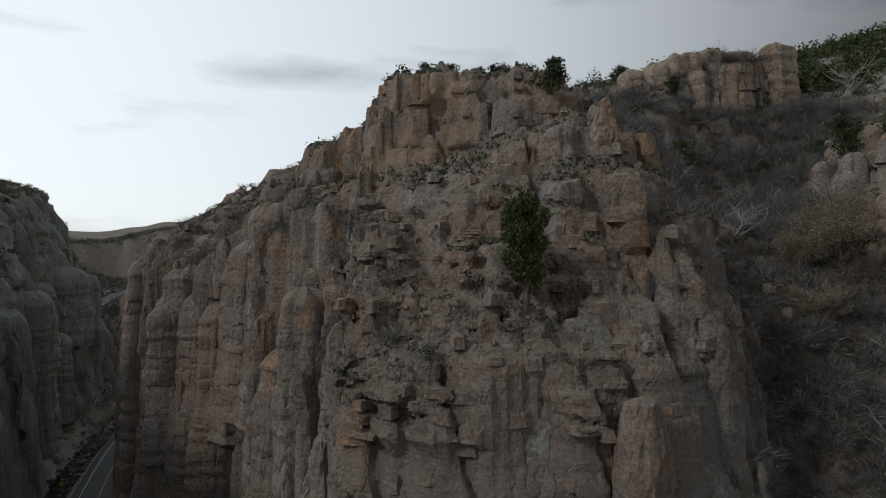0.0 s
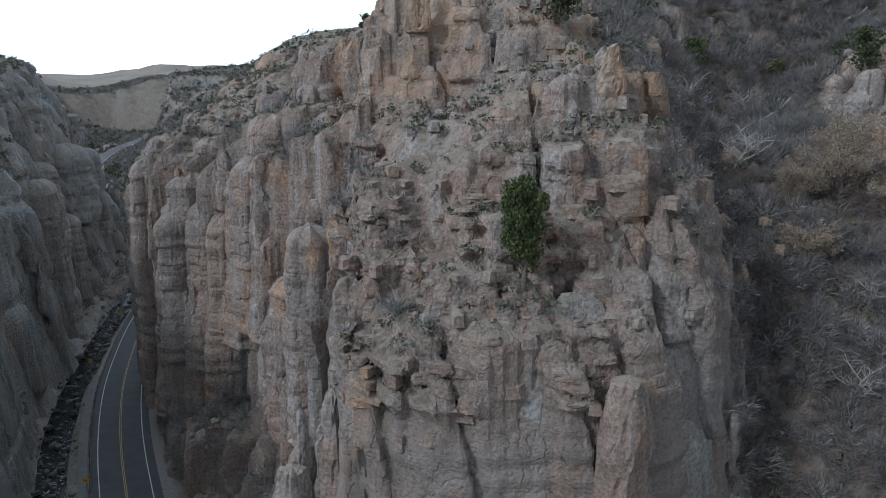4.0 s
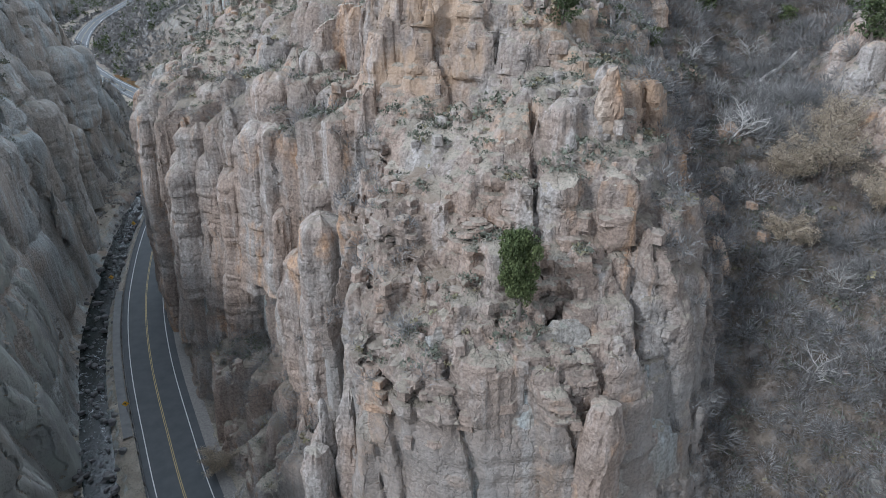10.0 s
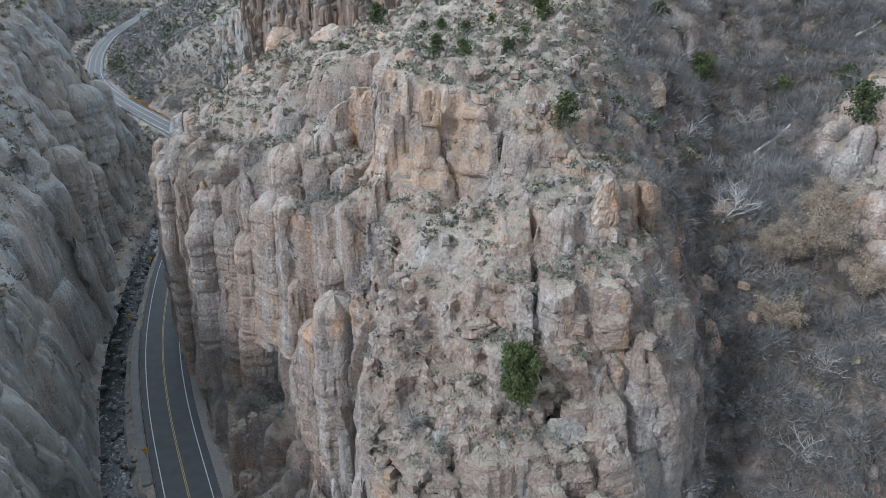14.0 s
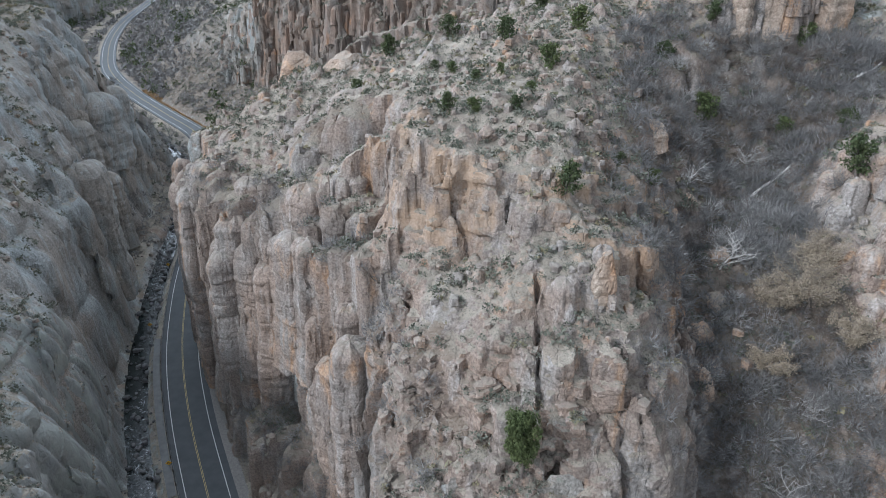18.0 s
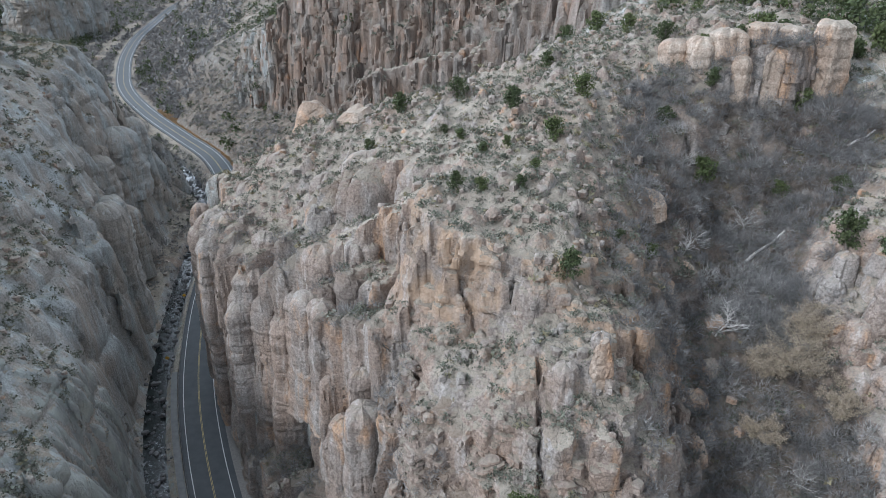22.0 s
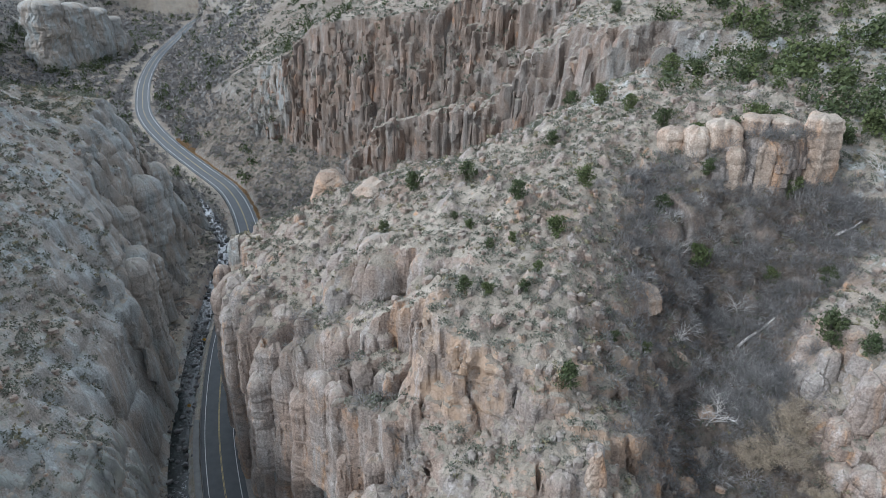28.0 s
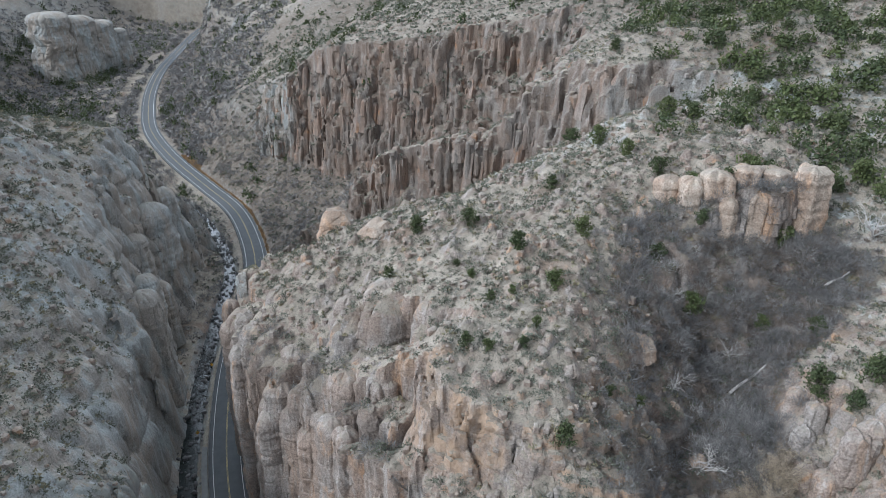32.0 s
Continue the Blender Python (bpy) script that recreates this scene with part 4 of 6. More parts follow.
MAT_SAGE = make_leaf("sage_leaf", (0.155, 0.165, 0.132), (0.22, 0.227, 0.182), (0.1, 0.106, 0.082))
MAT_GRASS = make_leaf("dry_grass", (0.29, 0.25, 0.16), (0.24, 0.235, 0.15), (0.17, 0.15, 0.1))
MAT_DARK = make_leaf("shrub_leaf", (0.135, 0.145, 0.112), (0.19, 0.195, 0.15), (0.085, 0.092, 0.07))
MAT_JUNIPER = make_leaf("juniper_leaf", (0.068, 0.092, 0.042), (0.11, 0.128, 0.058), (0.038, 0.053, 0.028))
MAT_BRIGHT = make_leaf("young_juniper_leaf", (0.1, 0.128, 0.05), (0.135, 0.155, 0.065), (0.05, 0.068, 0.03))
MAT_TWIG = make_leaf("bare_twig", (0.17, 0.168, 0.168), (0.33, 0.322, 0.31), (0.13, 0.125, 0.122), 0.4)
MAT_REDTWIG = make_leaf("red_brown_twig", (0.19, 0.15, 0.125), (0.27, 0.235, 0.2), (0.1, 0.082, 0.075), 0.4)
MAT_AUTUMN = make_leaf("dry_autumn_leaf", (0.42, 0.35, 0.26), (0.38, 0.32, 0.245), (0.25, 0.205, 0.155))
MAT_BARK = make_plain("grey_bark", (0.13, 0.11, 0.095), (0.2, 0.175, 0.155), 4.0)
MAT_DEAD = make_plain("bleached_wood", (0.4, 0.38, 0.36), (0.52, 0.5, 0.48), 3.0)


def merge(pieces):
    vs, fs, n = [], [], 0
    for v, f in pieces:
        vs.append(np.asarray(v, float)), fs.append(np.asarray(f) + n)
        n += len(v)
    return np.concatenate(vs), np.concatenate(fs)


def unit(n, rng):
    v = rng.normal(size=(n, 3))
    return v / np.linalg.norm(v, axis=1)[:, None]


def leaf_tris(centres, sizes, rng):
    """A triangle of its own lie at each place."""
    n = len(centres)
    a = unit(n, rng)
    b = np.cross(a, unit(n, rng))
    b /= np.linalg.norm(b, axis=1)[:, None] + 1e-6
    s = np.asarray(sizes)[:, None]
    v = np.stack([centres + a * s, centres - a * s * 0.5 + b * s * 0.8, centres - a * s * 0.5 - b * s * 0.8], 1)
    return v.reshape(-1, 3), np.arange(3 * n).reshape(-1, 3)


def tufts(places, radii, per, leaf, flat, rng):
    """Leafy mounds: per leaves in a low dome at each place."""
    n = len(places)
    d = unit(n * per, rng)
    d[:, 2] = np.abs(d[:, 2])
    r = (0.35 + 0.65 * rng.rand(n * per) ** 0.5)[:, None]
    rad = np.repeat(radii, per)[:, None]
    lump = 1 + 0.35 * np.sin(np.repeat(rng.rand(n) * 6, per) + 3 * np.arctan2(d[:, 1], d[:, 0]))[:, None]
    c = np.repeat(places, per, 0) + d * r * rad * lump * np.array([1, 1, flat])
    return leaf_tris(c, leaf * rad[:, 0] * (0.6 + 0.8 * rng.rand(n * per)), rng)


def sprays(places, radii, per, width, rise, rng):
    """Leafless bushes: thin twigs that spread from the foot, each with two forks."""
    n = len(places)
    d = unit(n * per, rng)
    d[:, 2] = np.abs(d[:, 2]) * rise + 0.25
    d /= np.linalg.norm(d, axis=1)[:, None]
    rad = np.repeat(radii, per)[:, None]
    base = np.repeat(places, per, 0) + rng.normal(size=(n * per, 3)) * rad * np.array([0.22, 0.22, 0.02])
    mid = base + d * rad * (0.45 + 0.5 * rng.rand(n * per, 1))
    verts = [np.stack([base, base + np.cross(d, unit(n * per, rng)) * width, mid], 1)]
    for _ in range(3):
        e = d + unit(n * per, rng) * 0.65
        start = base + (mid - base) * (0.35 + 0.6 * rng.rand(n * per, 1))
        tip = start + e * rad * (0.25 + 0.3 * rng.rand(n * per, 1))
        verts.append(np.stack([start, start + np.cross(e, unit(n * per, rng)) * width * 0.8, tip], 1))
    v = np.concatenate(verts).reshape(-1, 3)
    return v, np.arange(len(v)).reshape(-1, 3)


def domes(places, radii, per, width, rng):
    """Round leafless bushes: fine twig ends that bristle from a lumpy dome."""
    n = len(places)
    d = unit(n * per, rng)
    d[:, 2] = np.abs(d[:, 2]) * 1.1
    rad = np.repeat(radii, per)[:, None]
    az = np.arctan2(d[:, 1], d[:, 0])
    seed = np.repeat(rng.rand(n) * 6, per)
    lump = (1 + 0.25 * np.sin(seed + 3 * az) + 0.18 * np.sin(2 * seed + 5 * az))[:, None] * (0.7 + 0.35 * rng.rand(n * per, 1))
    tip = np.repeat(places, per, 0) + d * rad * lump
    root = np.repeat(places, per, 0) + d * rad * lump * (0.45 + 0.3 * rng.rand(n * per, 1)) + unit(n * per, rng) * rad * 0.12
    side = np.cross(d, unit(n * per, rng)) * width * (0.6 + 0.8 * rng.rand(n * per, 1))
    v = np.stack([root - side, root + side, tip], 1).reshape(-1, 3)
    return v, np.arange(len(v)).reshape(-1, 3)


def stuff(name, vf, material, label, category, smooth=False):
    ob = new(name, mesh_from(name, vf[0], vf[1], material, smooth))
    return tagged(ob, label, category, kind="stuff")


SPREAD = np.random.RandomState(11)
TSL = np.hypot(*np.gradient(blur(TOP, 2), TOPC))


def scatter(n, box, keep, rng):
    """Random places on the land in a box (x0, x1, y0, y1) that keep() accepts, with the slope there."""
    x, y = rng.uniform(box[0], box[1], n), rng.uniform(box[2], box[3], n)
    i, j = np.clip(((x - MID[0]) / TOPC).astype(int), 0, TNX - 1), np.clip(((y - MID[2]) / TOPC).astype(int), 0, TNY - 1)
    sl = TSL[i, j]
    z = ground_z(x, y)
    off = road_offset(x, y)
    ok = keep(x, y, z, sl) & ((off > 7.0) | (off < creek_mid(y) - 3.0))
    return np.stack([x, y, z], 1)[ok], sl[ok]


def patchy(x, y, s=0.06):
    return vnoise(x * s, y * s, x * 0 + 3) * 0.5 + 0.5


# sage and small shrubs over the gentler ground
pl, sl = scatter(50000, (-148, 128, 36, 200), lambda x, y, z, s: (s < np.where(x < road_x(y), np.where(y > 136, 0.9, 2.2), 1.5)) & (SPREAD.rand(len(x)) < 0.68 - 0.2 * np.minimum(s, 1.2) + 0.12 * (x < road_x(y)) + 0.25 * (patchy(x, y) - 0.5)) & (z > -5), SPREAD)
rad = (0.4 + 0.62 * SPREAD.rand(len(pl)) ** 1.8) * (1 + 0.25 * (pl[:, 0] < road_x(pl[:, 1])))
pick = SPREAD.rand(len(pl))
stuff("sagebrush", tufts(pl[pick < 0.62], rad[pick < 0.62], 28, 0.21, 0.8, SPREAD), MAT_SAGE, "low grey-green sagebrush dotted over the slopes", "shrub")
stuff("dry_grass", tufts(pl[pick > 0.84], rad[pick > 0.84] * 0.8, 12, 0.42, 0.7, SPREAD), MAT_GRASS, "pale tufts of dry bunch grass on soil", "grass")
mid_pick = (pick >= 0.62) & (pick <= 0.84)
stuff("dark_shrub", tufts(pl[mid_pick], rad[mid_pick] * 1.2, 34, 0.19, 0.85, SPREAD), MAT_DARK, "dark green low shrubs on the slopes and ledges", "shrub")
# bare brush: dense fine thickets in the gully and the bowl, looser elsewhere
def thicket(x, y):
    return np.clip((x - 24) / 3, 0, 1) * np.clip((112 - y) / 6, 0, 1)


pl, sl = scatter(9000, (24, 74, 40, 114), lambda x, y, z, s: (s < 6) & (SPREAD.rand(len(x)) < brush_zone(x, y) * (0.15 + 0.85 * patchy(x, y, 0.12)) * 0.95), SPREAD)
rad = 0.8 + 1.9 * SPREAD.rand(len(pl)) ** 1.8
grey = SPREAD.rand(len(pl)) < 0.45 + 0.6 * patchy(pl[:, 0], pl[:, 1], 0.15)
stuff("bare_brush", merge([domes(pl[grey], rad[grey], 130, 0.04, SPREAD), sprays(pl[grey], rad[grey] * 0.8, 12, 0.03, 1.0, SPREAD)]), MAT_TWIG, "leafless grey thickets of oak brush filling the gully", "brush")
stuff("red_brush", merge([domes(pl[~grey], rad[~grey] * 0.8, 120, 0.04, SPREAD), sprays(pl[~grey], rad[~grey] * 0.8, 12, 0.03, 1.0, SPREAD)]), MAT_REDTWIG, "leafless red-brown brush between the grey thickets", "brush")
pl, sl = scatter(22000, (-110, 40, 40, 190), lambda x, y, z, s: (s < 6) & (SPREAD.rand(len(x)) < brush_zone(x, y) * (0.5 + 0.5 * patchy(x, y, 0.1)) * (1 - thicket(x, y))), SPREAD)
rad = 0.9 + 1.2 * SPREAD.rand(len(pl)) ** 1.5
stuff("foot_brush", merge([sprays(pl, rad * 0.8, 6, 0.035, 1.0, SPREAD), domes(pl, rad, 70, 0.045, SPREAD)]), MAT_TWIG, "grey leafless brush at the foot of the cliffs", "brush")

# ---- broken rock on the faces ----
ROCKS = np.random.RandomState(23)


def prisms(centre, out, w, d, h, rng, sides=7, boxy=0.6, inset=0.72, lean=0.12, rings=4, crag=0.14):
    """Jointed rock pieces: irregular upright prisms with worn shoulders. centre: middle of the foot; out: way that each faces, in plan."""
    n = len(centre)
    t = np.stack([-out[:, 1], out[:, 0]], 1)
    th = (np.arange(sides)[None] + 0.55 * (rng.rand(n, sides) - 0.5)) * 2 * np.pi / sides + rng.rand(n, 1) * 6
    c, s = np.cos(th), np.sin(th)
    r = (1 - boxy) + boxy / np.maximum(np.abs(c), np.abs(s))
    r = r * (1 + 0.25 * (rng.rand(n, sides) - 0.5))
    a, b = c * r * w[:, None] / 2, s * r * d[:, None] / 2
    levels = [(0.0, 1.04)] + [((k + 1) / rings * 0.9, 1 - 0.05 * k) for k in range(rings - 2)] + [(0.9, 0.93), (1.0, inset)]
    tilt_a, tilt_b = (rng.rand(n, 1) - 0.5) * 0.22, (rng.rand(n, 1) - 0.6) * 0.3
    verts = []
    for k, (u, q) in enumerate(levels):
        q = q * (1 + crag * (rng.rand(n, sides) - 0.5))
        back = lean * h[:, None] * u
        shift = 0.1 * (rng.rand(n, 1) - 0.5) * w[:, None]
        aa, bb = a * q + shift, b * q - back
        zz = h[:, None] * u + (tilt_a * a + tilt_b * b) * (0.5 + 0.5 * u) + 0.05 * h[:, None] * (rng.rand(n, sides) - 0.5)
        verts.append(np.stack([centre[:, 0:1] + t[:, 0:1] * aa + out[:, 0:1] * bb, centre[:, 1:2] + t[:, 1:2] * aa + out[:, 1:2] * bb, centre[:, 2:3] + zz], -1))
    L = len(levels)
    cap = np.mean(verts[-1], 1, keepdims=True) + np.array([0, 0, 1.0]) * (0.05 * w + 0.03)[:, None, None]
    v = np.concatenate(verts + [cap], 1)
    per = sides * L + 1
    f = []
    for k in range(L - 1):
        for i in range(sides):
            j = (i + 1) % sides
            f += [(k * sides + i, k * sides + j, (k + 1) * sides + j), (k * sides + i, (k + 1) * sides + j, (k + 1) * sides + i)]
    for i in range(sides):
        f.append(((L - 1) * sides + i, (L - 1) * sides + (i + 1) % sides, sides * L))
    f = np.array(f)
    return v, f, per


def joined(v, f, per):
    n = len(v)
    return v.reshape(-1, 3), (f[None] + (np.arange(n) * per)[:, None, None]).reshape(-1, 3)


def face_spots(verts, faces, n, keep, rng):
    """Places on the steep parts of a land mesh, with the way that the ground faces there."""
    pick = rng.randint(0, len(faces), n * 14)
    q = verts[faces[pick]]
    nrm = np.cross(q[:, 2] - q[:, 0], q[:, 3] - q[:, 1])
    nrm /= np.linalg.norm(nrm, axis=1)[:, None] + 1e-9
    c = q.mean(1)
    x, y = c[:, 0], c[:, 1]
    out = -np.stack([sample(GX, x, y), sample(GY, x, y)], 1)
    out /= np.linalg.norm(out, axis=1)[:, None] + 1e-9
    ok = (sample(BARE, x, y) > 0.55) & keep(x, y, c[:, 2], nrm[:, 2])
    return c[ok][:n], out[ok][:n]


def clad(verts, faces, n, keep, size, proud, rng, turned=0.3, above=0.5, **kw):
    """Rock pieces set into the face: size gives (w, d, h) of each."""
    c, out = face_spots(verts, faces, n, keep, rng)
    w, d, h = size(len(c))
    turn = (rng.rand(len(c)) - 0.5) * 2 * turned
    out = np.stack([out[:, 0] * np.cos(turn) - out[:, 1] * np.sin(turn), out[:, 0] * np.sin(turn) + out[:, 1] * np.cos(turn)], 1)
    off = proud(len(c)) - d / 2
    foot = c + np.stack([out[:, 0] * off, out[:, 1] * off, -h * (0.4 + 0.4 * rng.rand(len(c)))], 1)
    # no piece stands up past the ground behind it
    top = np.minimum(ground_z(foot[:, 0], foot[:, 1]), ground_z(foot[:, 0] - out[:, 0] * d * 0.4, foot[:, 1] - out[:, 1] * d * 0.4)) + above * rng.rand(len(c))
    foot[:, 2] -= np.maximum(0, foot[:, 2] + h - top)
    return prisms(foot, out, w, d, h, rng, **kw)


def span(lo, hi, power=1.0):
    return lambda n: lo + (hi - lo) * ROCKS.rand(n) ** power


def on_front(x, y, z, up):
    return (x > np.where(y < 60, -8.6, -13)) & (x < 22.5) & (y < 64) & (up < 0.75)


def on_ledges(x, y, z, up):
    """The broken, bedded part of the front: its middle height and its left half."""
    chance = np.where(z < 22, 0.12, np.where((x > 11.5) & (z < 46), 0.3, 1.0))
    return on_front(x, y, z, up) & (ROCKS.rand(len(x)) < chance)


blocks = clad(nv, nf, 520, on_ledges, lambda n: (span(0.7, 2.2, 1.4)(n), span(0.9, 1.5)(n), span(0.35, 1.1, 1.3)(n)), span(0.0, 0.35), ROCKS, sides=8, boxy=0.95, inset=0.9, rings=3, lean=0.03, turned=0.2, above=0.15)
butte = bpy.data.objects["ground_butte"]
NEAREST = 300
v, f, per = blocks
for k in range(min(NEAREST, len(v))):
    ob = new("rock_block", mesh_from("rock_block", v[k], f, MAT_ROCK))
    ob.parent = butte
stuff("rock_rubble", joined(v[NEAREST:], f, per), MAT_ROCK, "small angular blocks and ledges of the cliff face", "rock")


def on_far(x, y, z, up):
    return (x > -125) & (y > 150) & (up < 0.65) & (x > road_x(y) + 8)


def on_east(x, y, z, up):
    return (x > 40) & (y < 150) & (up < 0.75)


far = clad(mv, mf, 1200, on_far, lambda n: (span(1.6, 4.6, 1.4)(n), span(2.4, 4.5)(n), span(5.0, 22.0)(n)), span(-0.3, 1.6), ROCKS, sides=9, boxy=0.5, inset=0.5, lean=0.14, rings=6, crag=0.2, above=1.0)
stuff("cliff_columns", joined(*far), MAT_FARROCK, "fluted tan columns of the cliffs across the valley", "rock")
east = clad(nv, nf, 700, on_east, lambda n: (span(0.8, 3.0)(n), span(1.2, 2.2)(n), span(0.8, 3.5)(n)), span(0.05, 0.6), ROCKS, boxy=0.75, inset=0.85)
stuff("east_blocks", joined(*east), MAT_ROCK, "pale cracked blocks of the gully's far wall", "rock")

# loose stones on the slopes
pl, sl = scatter(26000, (-148, 70, 40, 170), lambda x, y, z, s: (s < 1.7) & (SPREAD.rand(len(x)) < 0.3 * (1.2 - brush_zone(x, y))), SPREAD)
ang = SPREAD.rand(len(pl)) * 6.3
sz = 0.24 + 1.1 * SPREAD.rand(len(pl)) ** 4.5
v, f, per = prisms(pl - np.array([0, 0, 0.12]), np.stack([np.cos(ang), np.sin(ang)], 1), sz * 1.3, sz, sz * 0.75, SPREAD, sides=5, boxy=0.4, inset=0.6, lean=0.0, rings=2)
stuff("loose_stones", joined(v, f, per), MAT_ROCK, "scattered pale stones on the soil of the slopes", "stones")

# ---- the great columns and towers of the butte ----
TOWERS = np.random.RandomState(41)


def crag(x, y, dx, dy, z0, z1, r, rng, corners=6, dome=0.9):
    """A worn rock column from its top (x, y, z1) down to a foot shifted by (dx, dy): flat sides, beds, fine joints, rounded head."""
    H = z1 - z0
    sides, rings = int(np.clip(2 * np.pi * r / 0.3, 30, 84)), int(np.clip(H / 0.3, 16, 80))
    th = np.linspace(0, 2 * np.pi, sides, endpoint=False)
    ca = np.sort((np.arange(corners) + 0.5 * (rng.rand(corners) - 0.5)) * 2 * np.pi / corners + rng.rand() * 6)
    cut = 0.86 + 0.2 * rng.rand(corners)
    flat = np.maximum(np.cos(th[:, None] - ca[None]), 0.05) / cut[None]
    plan = (flat ** 9).sum(1) ** (-1 / 9)
    u = np.linspace(0, 1, rings) ** 0.92
    top = min(dome * r, 0.45 * H)
    head = np.clip((u * H - (H - top)) / top, 0, 1)
    taper = (1.08 - 0.16 * u) * np.sqrt(1 - (0.5 + 0.4 * dome) * head ** 2.6)
    seed = rng.rand() * 50
    T, U = np.meshgrid(th, u, indexing="ij")
    Z = z0 + U * H
    X, Y = np.cos(T), np.sin(T)
    fret = fbm(X * r * 0.4 + seed, Y * r * 0.4, Z * 0.25, 3)
    zz = Z + 0.3 * fret
    thin = vnoise(zz * 1.1, zz * 0 + 7.3, zz * 0 + seed * 0.05)
    arc = T * r + 0.25 * fret
    big = max(1.0, r / 3.5)
    q1, q2, ea, ez, sa = slabs(arc / big, T * 0, zz / big, 1.6, 9.0, 2.8, int(seed))
    relief = 0.16 * fret * min(1.5, r / 2.5) + 0.14 / big * np.clip(2 * thin, -1, 0.6) + 0.22 * (q2 - 0.5) + 0.3 * (q1 - 0.5) - 0.22 * np.exp(-ea / 0.15) * (q1 > 0.45) - 0.15 * np.exp(-ez / 0.15)
    relief = relief * max(1.0, r / 3.5)
    R = r * taper[None] * plan[:, None] + relief * (1 - 0.8 * head[None] ** 2)
    wob = 0.1 * r * np.stack([fbm(u * H * 0.12 + seed, u * 0, u * 0, 2), fbm(u * H * 0.12, u * 0 + seed, u * 0, 2)], 1)
    px = x + dx * (1 - U) + X * R + wob[None, :, 0]
    py = y + dy * (1 - U) + Y * R + wob[None, :, 1]
    pz = Z + 0.3 * fbm(X * 2 + seed, Y * 2, U * 3, 2) * head[None]
    v = np.stack([px, py, pz], -1).transpose(1, 0, 2).reshape(-1, 3)
    i, j = np.meshgrid(np.arange(rings - 1), np.arange(sides), indexing="ij")
    a, b = i * sides + j, i * sides + (j + 1) % sides
    f = np.concatenate([np.stack([a, b, b + sides], -1).reshape(-1, 3), np.stack([a, b + sides, a + sides], -1).reshape(-1, 3)])
    cap = v[-sides:].mean(0) + [0, 0, 0.06 * r]
    rim = np.arange(sides) + (rings - 1) * sides
    f = np.concatenate([f, np.stack([rim, np.roll(rim, -1), np.full(sides, len(v))], 1)])
    return np.concatenate([v, cap[None]]), f


WEST_SIDE = (
    (-48.0, 103.4, -1.0, -0.8, -8.0, 33.6, 3.3), (-40.4, 102.8, 0.3, -1.6, 26.4, 36.4, 4.1), (-39.1, 94.9, -0.8, -0.6, 15.5, 29.3, 3.4),
    (-41.6, 96.4, -1.3, -1.0, -6.0, 19.4, 3.6), (-29.8, 87.4, -2.1, -0.6, -1.0, 27.2, 3.3), (-32.7, 108.4, 0.3, -1.1, 34.4, 42.4, 3.9),
    (-35.2, 98.7, 0.3, -2.3, 22.7, 37.3, 2.8), (-22.6, 86.6, 0.3, -2.2, 24.6, 41.3, 3.5), (-16.2, 80.6, 0.2, -1.4, 33.0, 44.6, 2.0),
    (-14.0, 80.4, 0.1, -1.0, 35.4, 45.2, 1.6), (-37.3, 116.5, 0.3, -1.4, 35.1, 44.8, 3.2), (-17.7, 71.4, 0.1, -1.6, 4.0, 22.0, 3.2),
    (-14.3, 67.6, 0.2, -1.6, 17.9, 32.6, 2.4),
)
MORE_WEST = (
    (-19.2, 73.2, -1.0, -1.1, 9.1, 27.7, 2.3), (-45.6, 105.5, 0.2, -0.7, 28.2, 36.6, 3.0), (-53.5, 120.4, 0.5, -1.6, 14.8, 31.4, 4.2),
    (-42.2, 113.6, 0.3, -1.1, 32.2, 41.0, 3.4), (-37.2, 105.0, 0.2, -1.0, 29.8, 39.3, 3.0), (-37.4, 93.9, -1.4, 0.5, 8.6, 33.0, 3.2),
    (-26.6, 86.0, -0.6, -1.6, 10.0, 33.0, 3.0), (-21.2, 77.5, -0.8, -1.2, 14.0, 36.0, 2.6), (-34.0, 91.6, -0.9, -1.4, 4.0, 29.0, 3.0),
    (-24.8, 100.9, 0.1, -0.7, 41.5, 47.4, 2.9), (-51.0, 111.6, -1.0, -1.0, -8.0, 31.0, 3.2), (-56.6, 119.0, -1.0, -0.6, -10.0, 28.5, 3.0),
)
EAST_FRONT = (
    (9.8, 53.6, 0.0, -1.6, 32.5, 45.6, 1.5), (13.8, 56.0, 0.0, -1.0, 37.6, 47.6, 1.2), (21.9, 52.6, 0.6, -2.5, 15.9, 34.6, 1.4),
)
SUMMIT = ((-17.1, 98.9, 0.1, -0.5, 45.1, 51.4, 4.1), (-8.6, 91.8, 0.0, -0.5, 45.9, 52.0, 2.6))
for lot in (WEST_SIDE, MORE_WEST, SUMMIT, EAST_FRONT):
    for x, y, dx, dy, z0, z1, r in lot:
        ob = new("rock_column", mesh_from("rock_column", *crag(x, y + 0.3 * r, dx, dy, z0, z1 + 1.0 * (TOWERS.rand() - 0.5), r, TOWERS), MAT_ROCK, False))
        ob.parent = butte
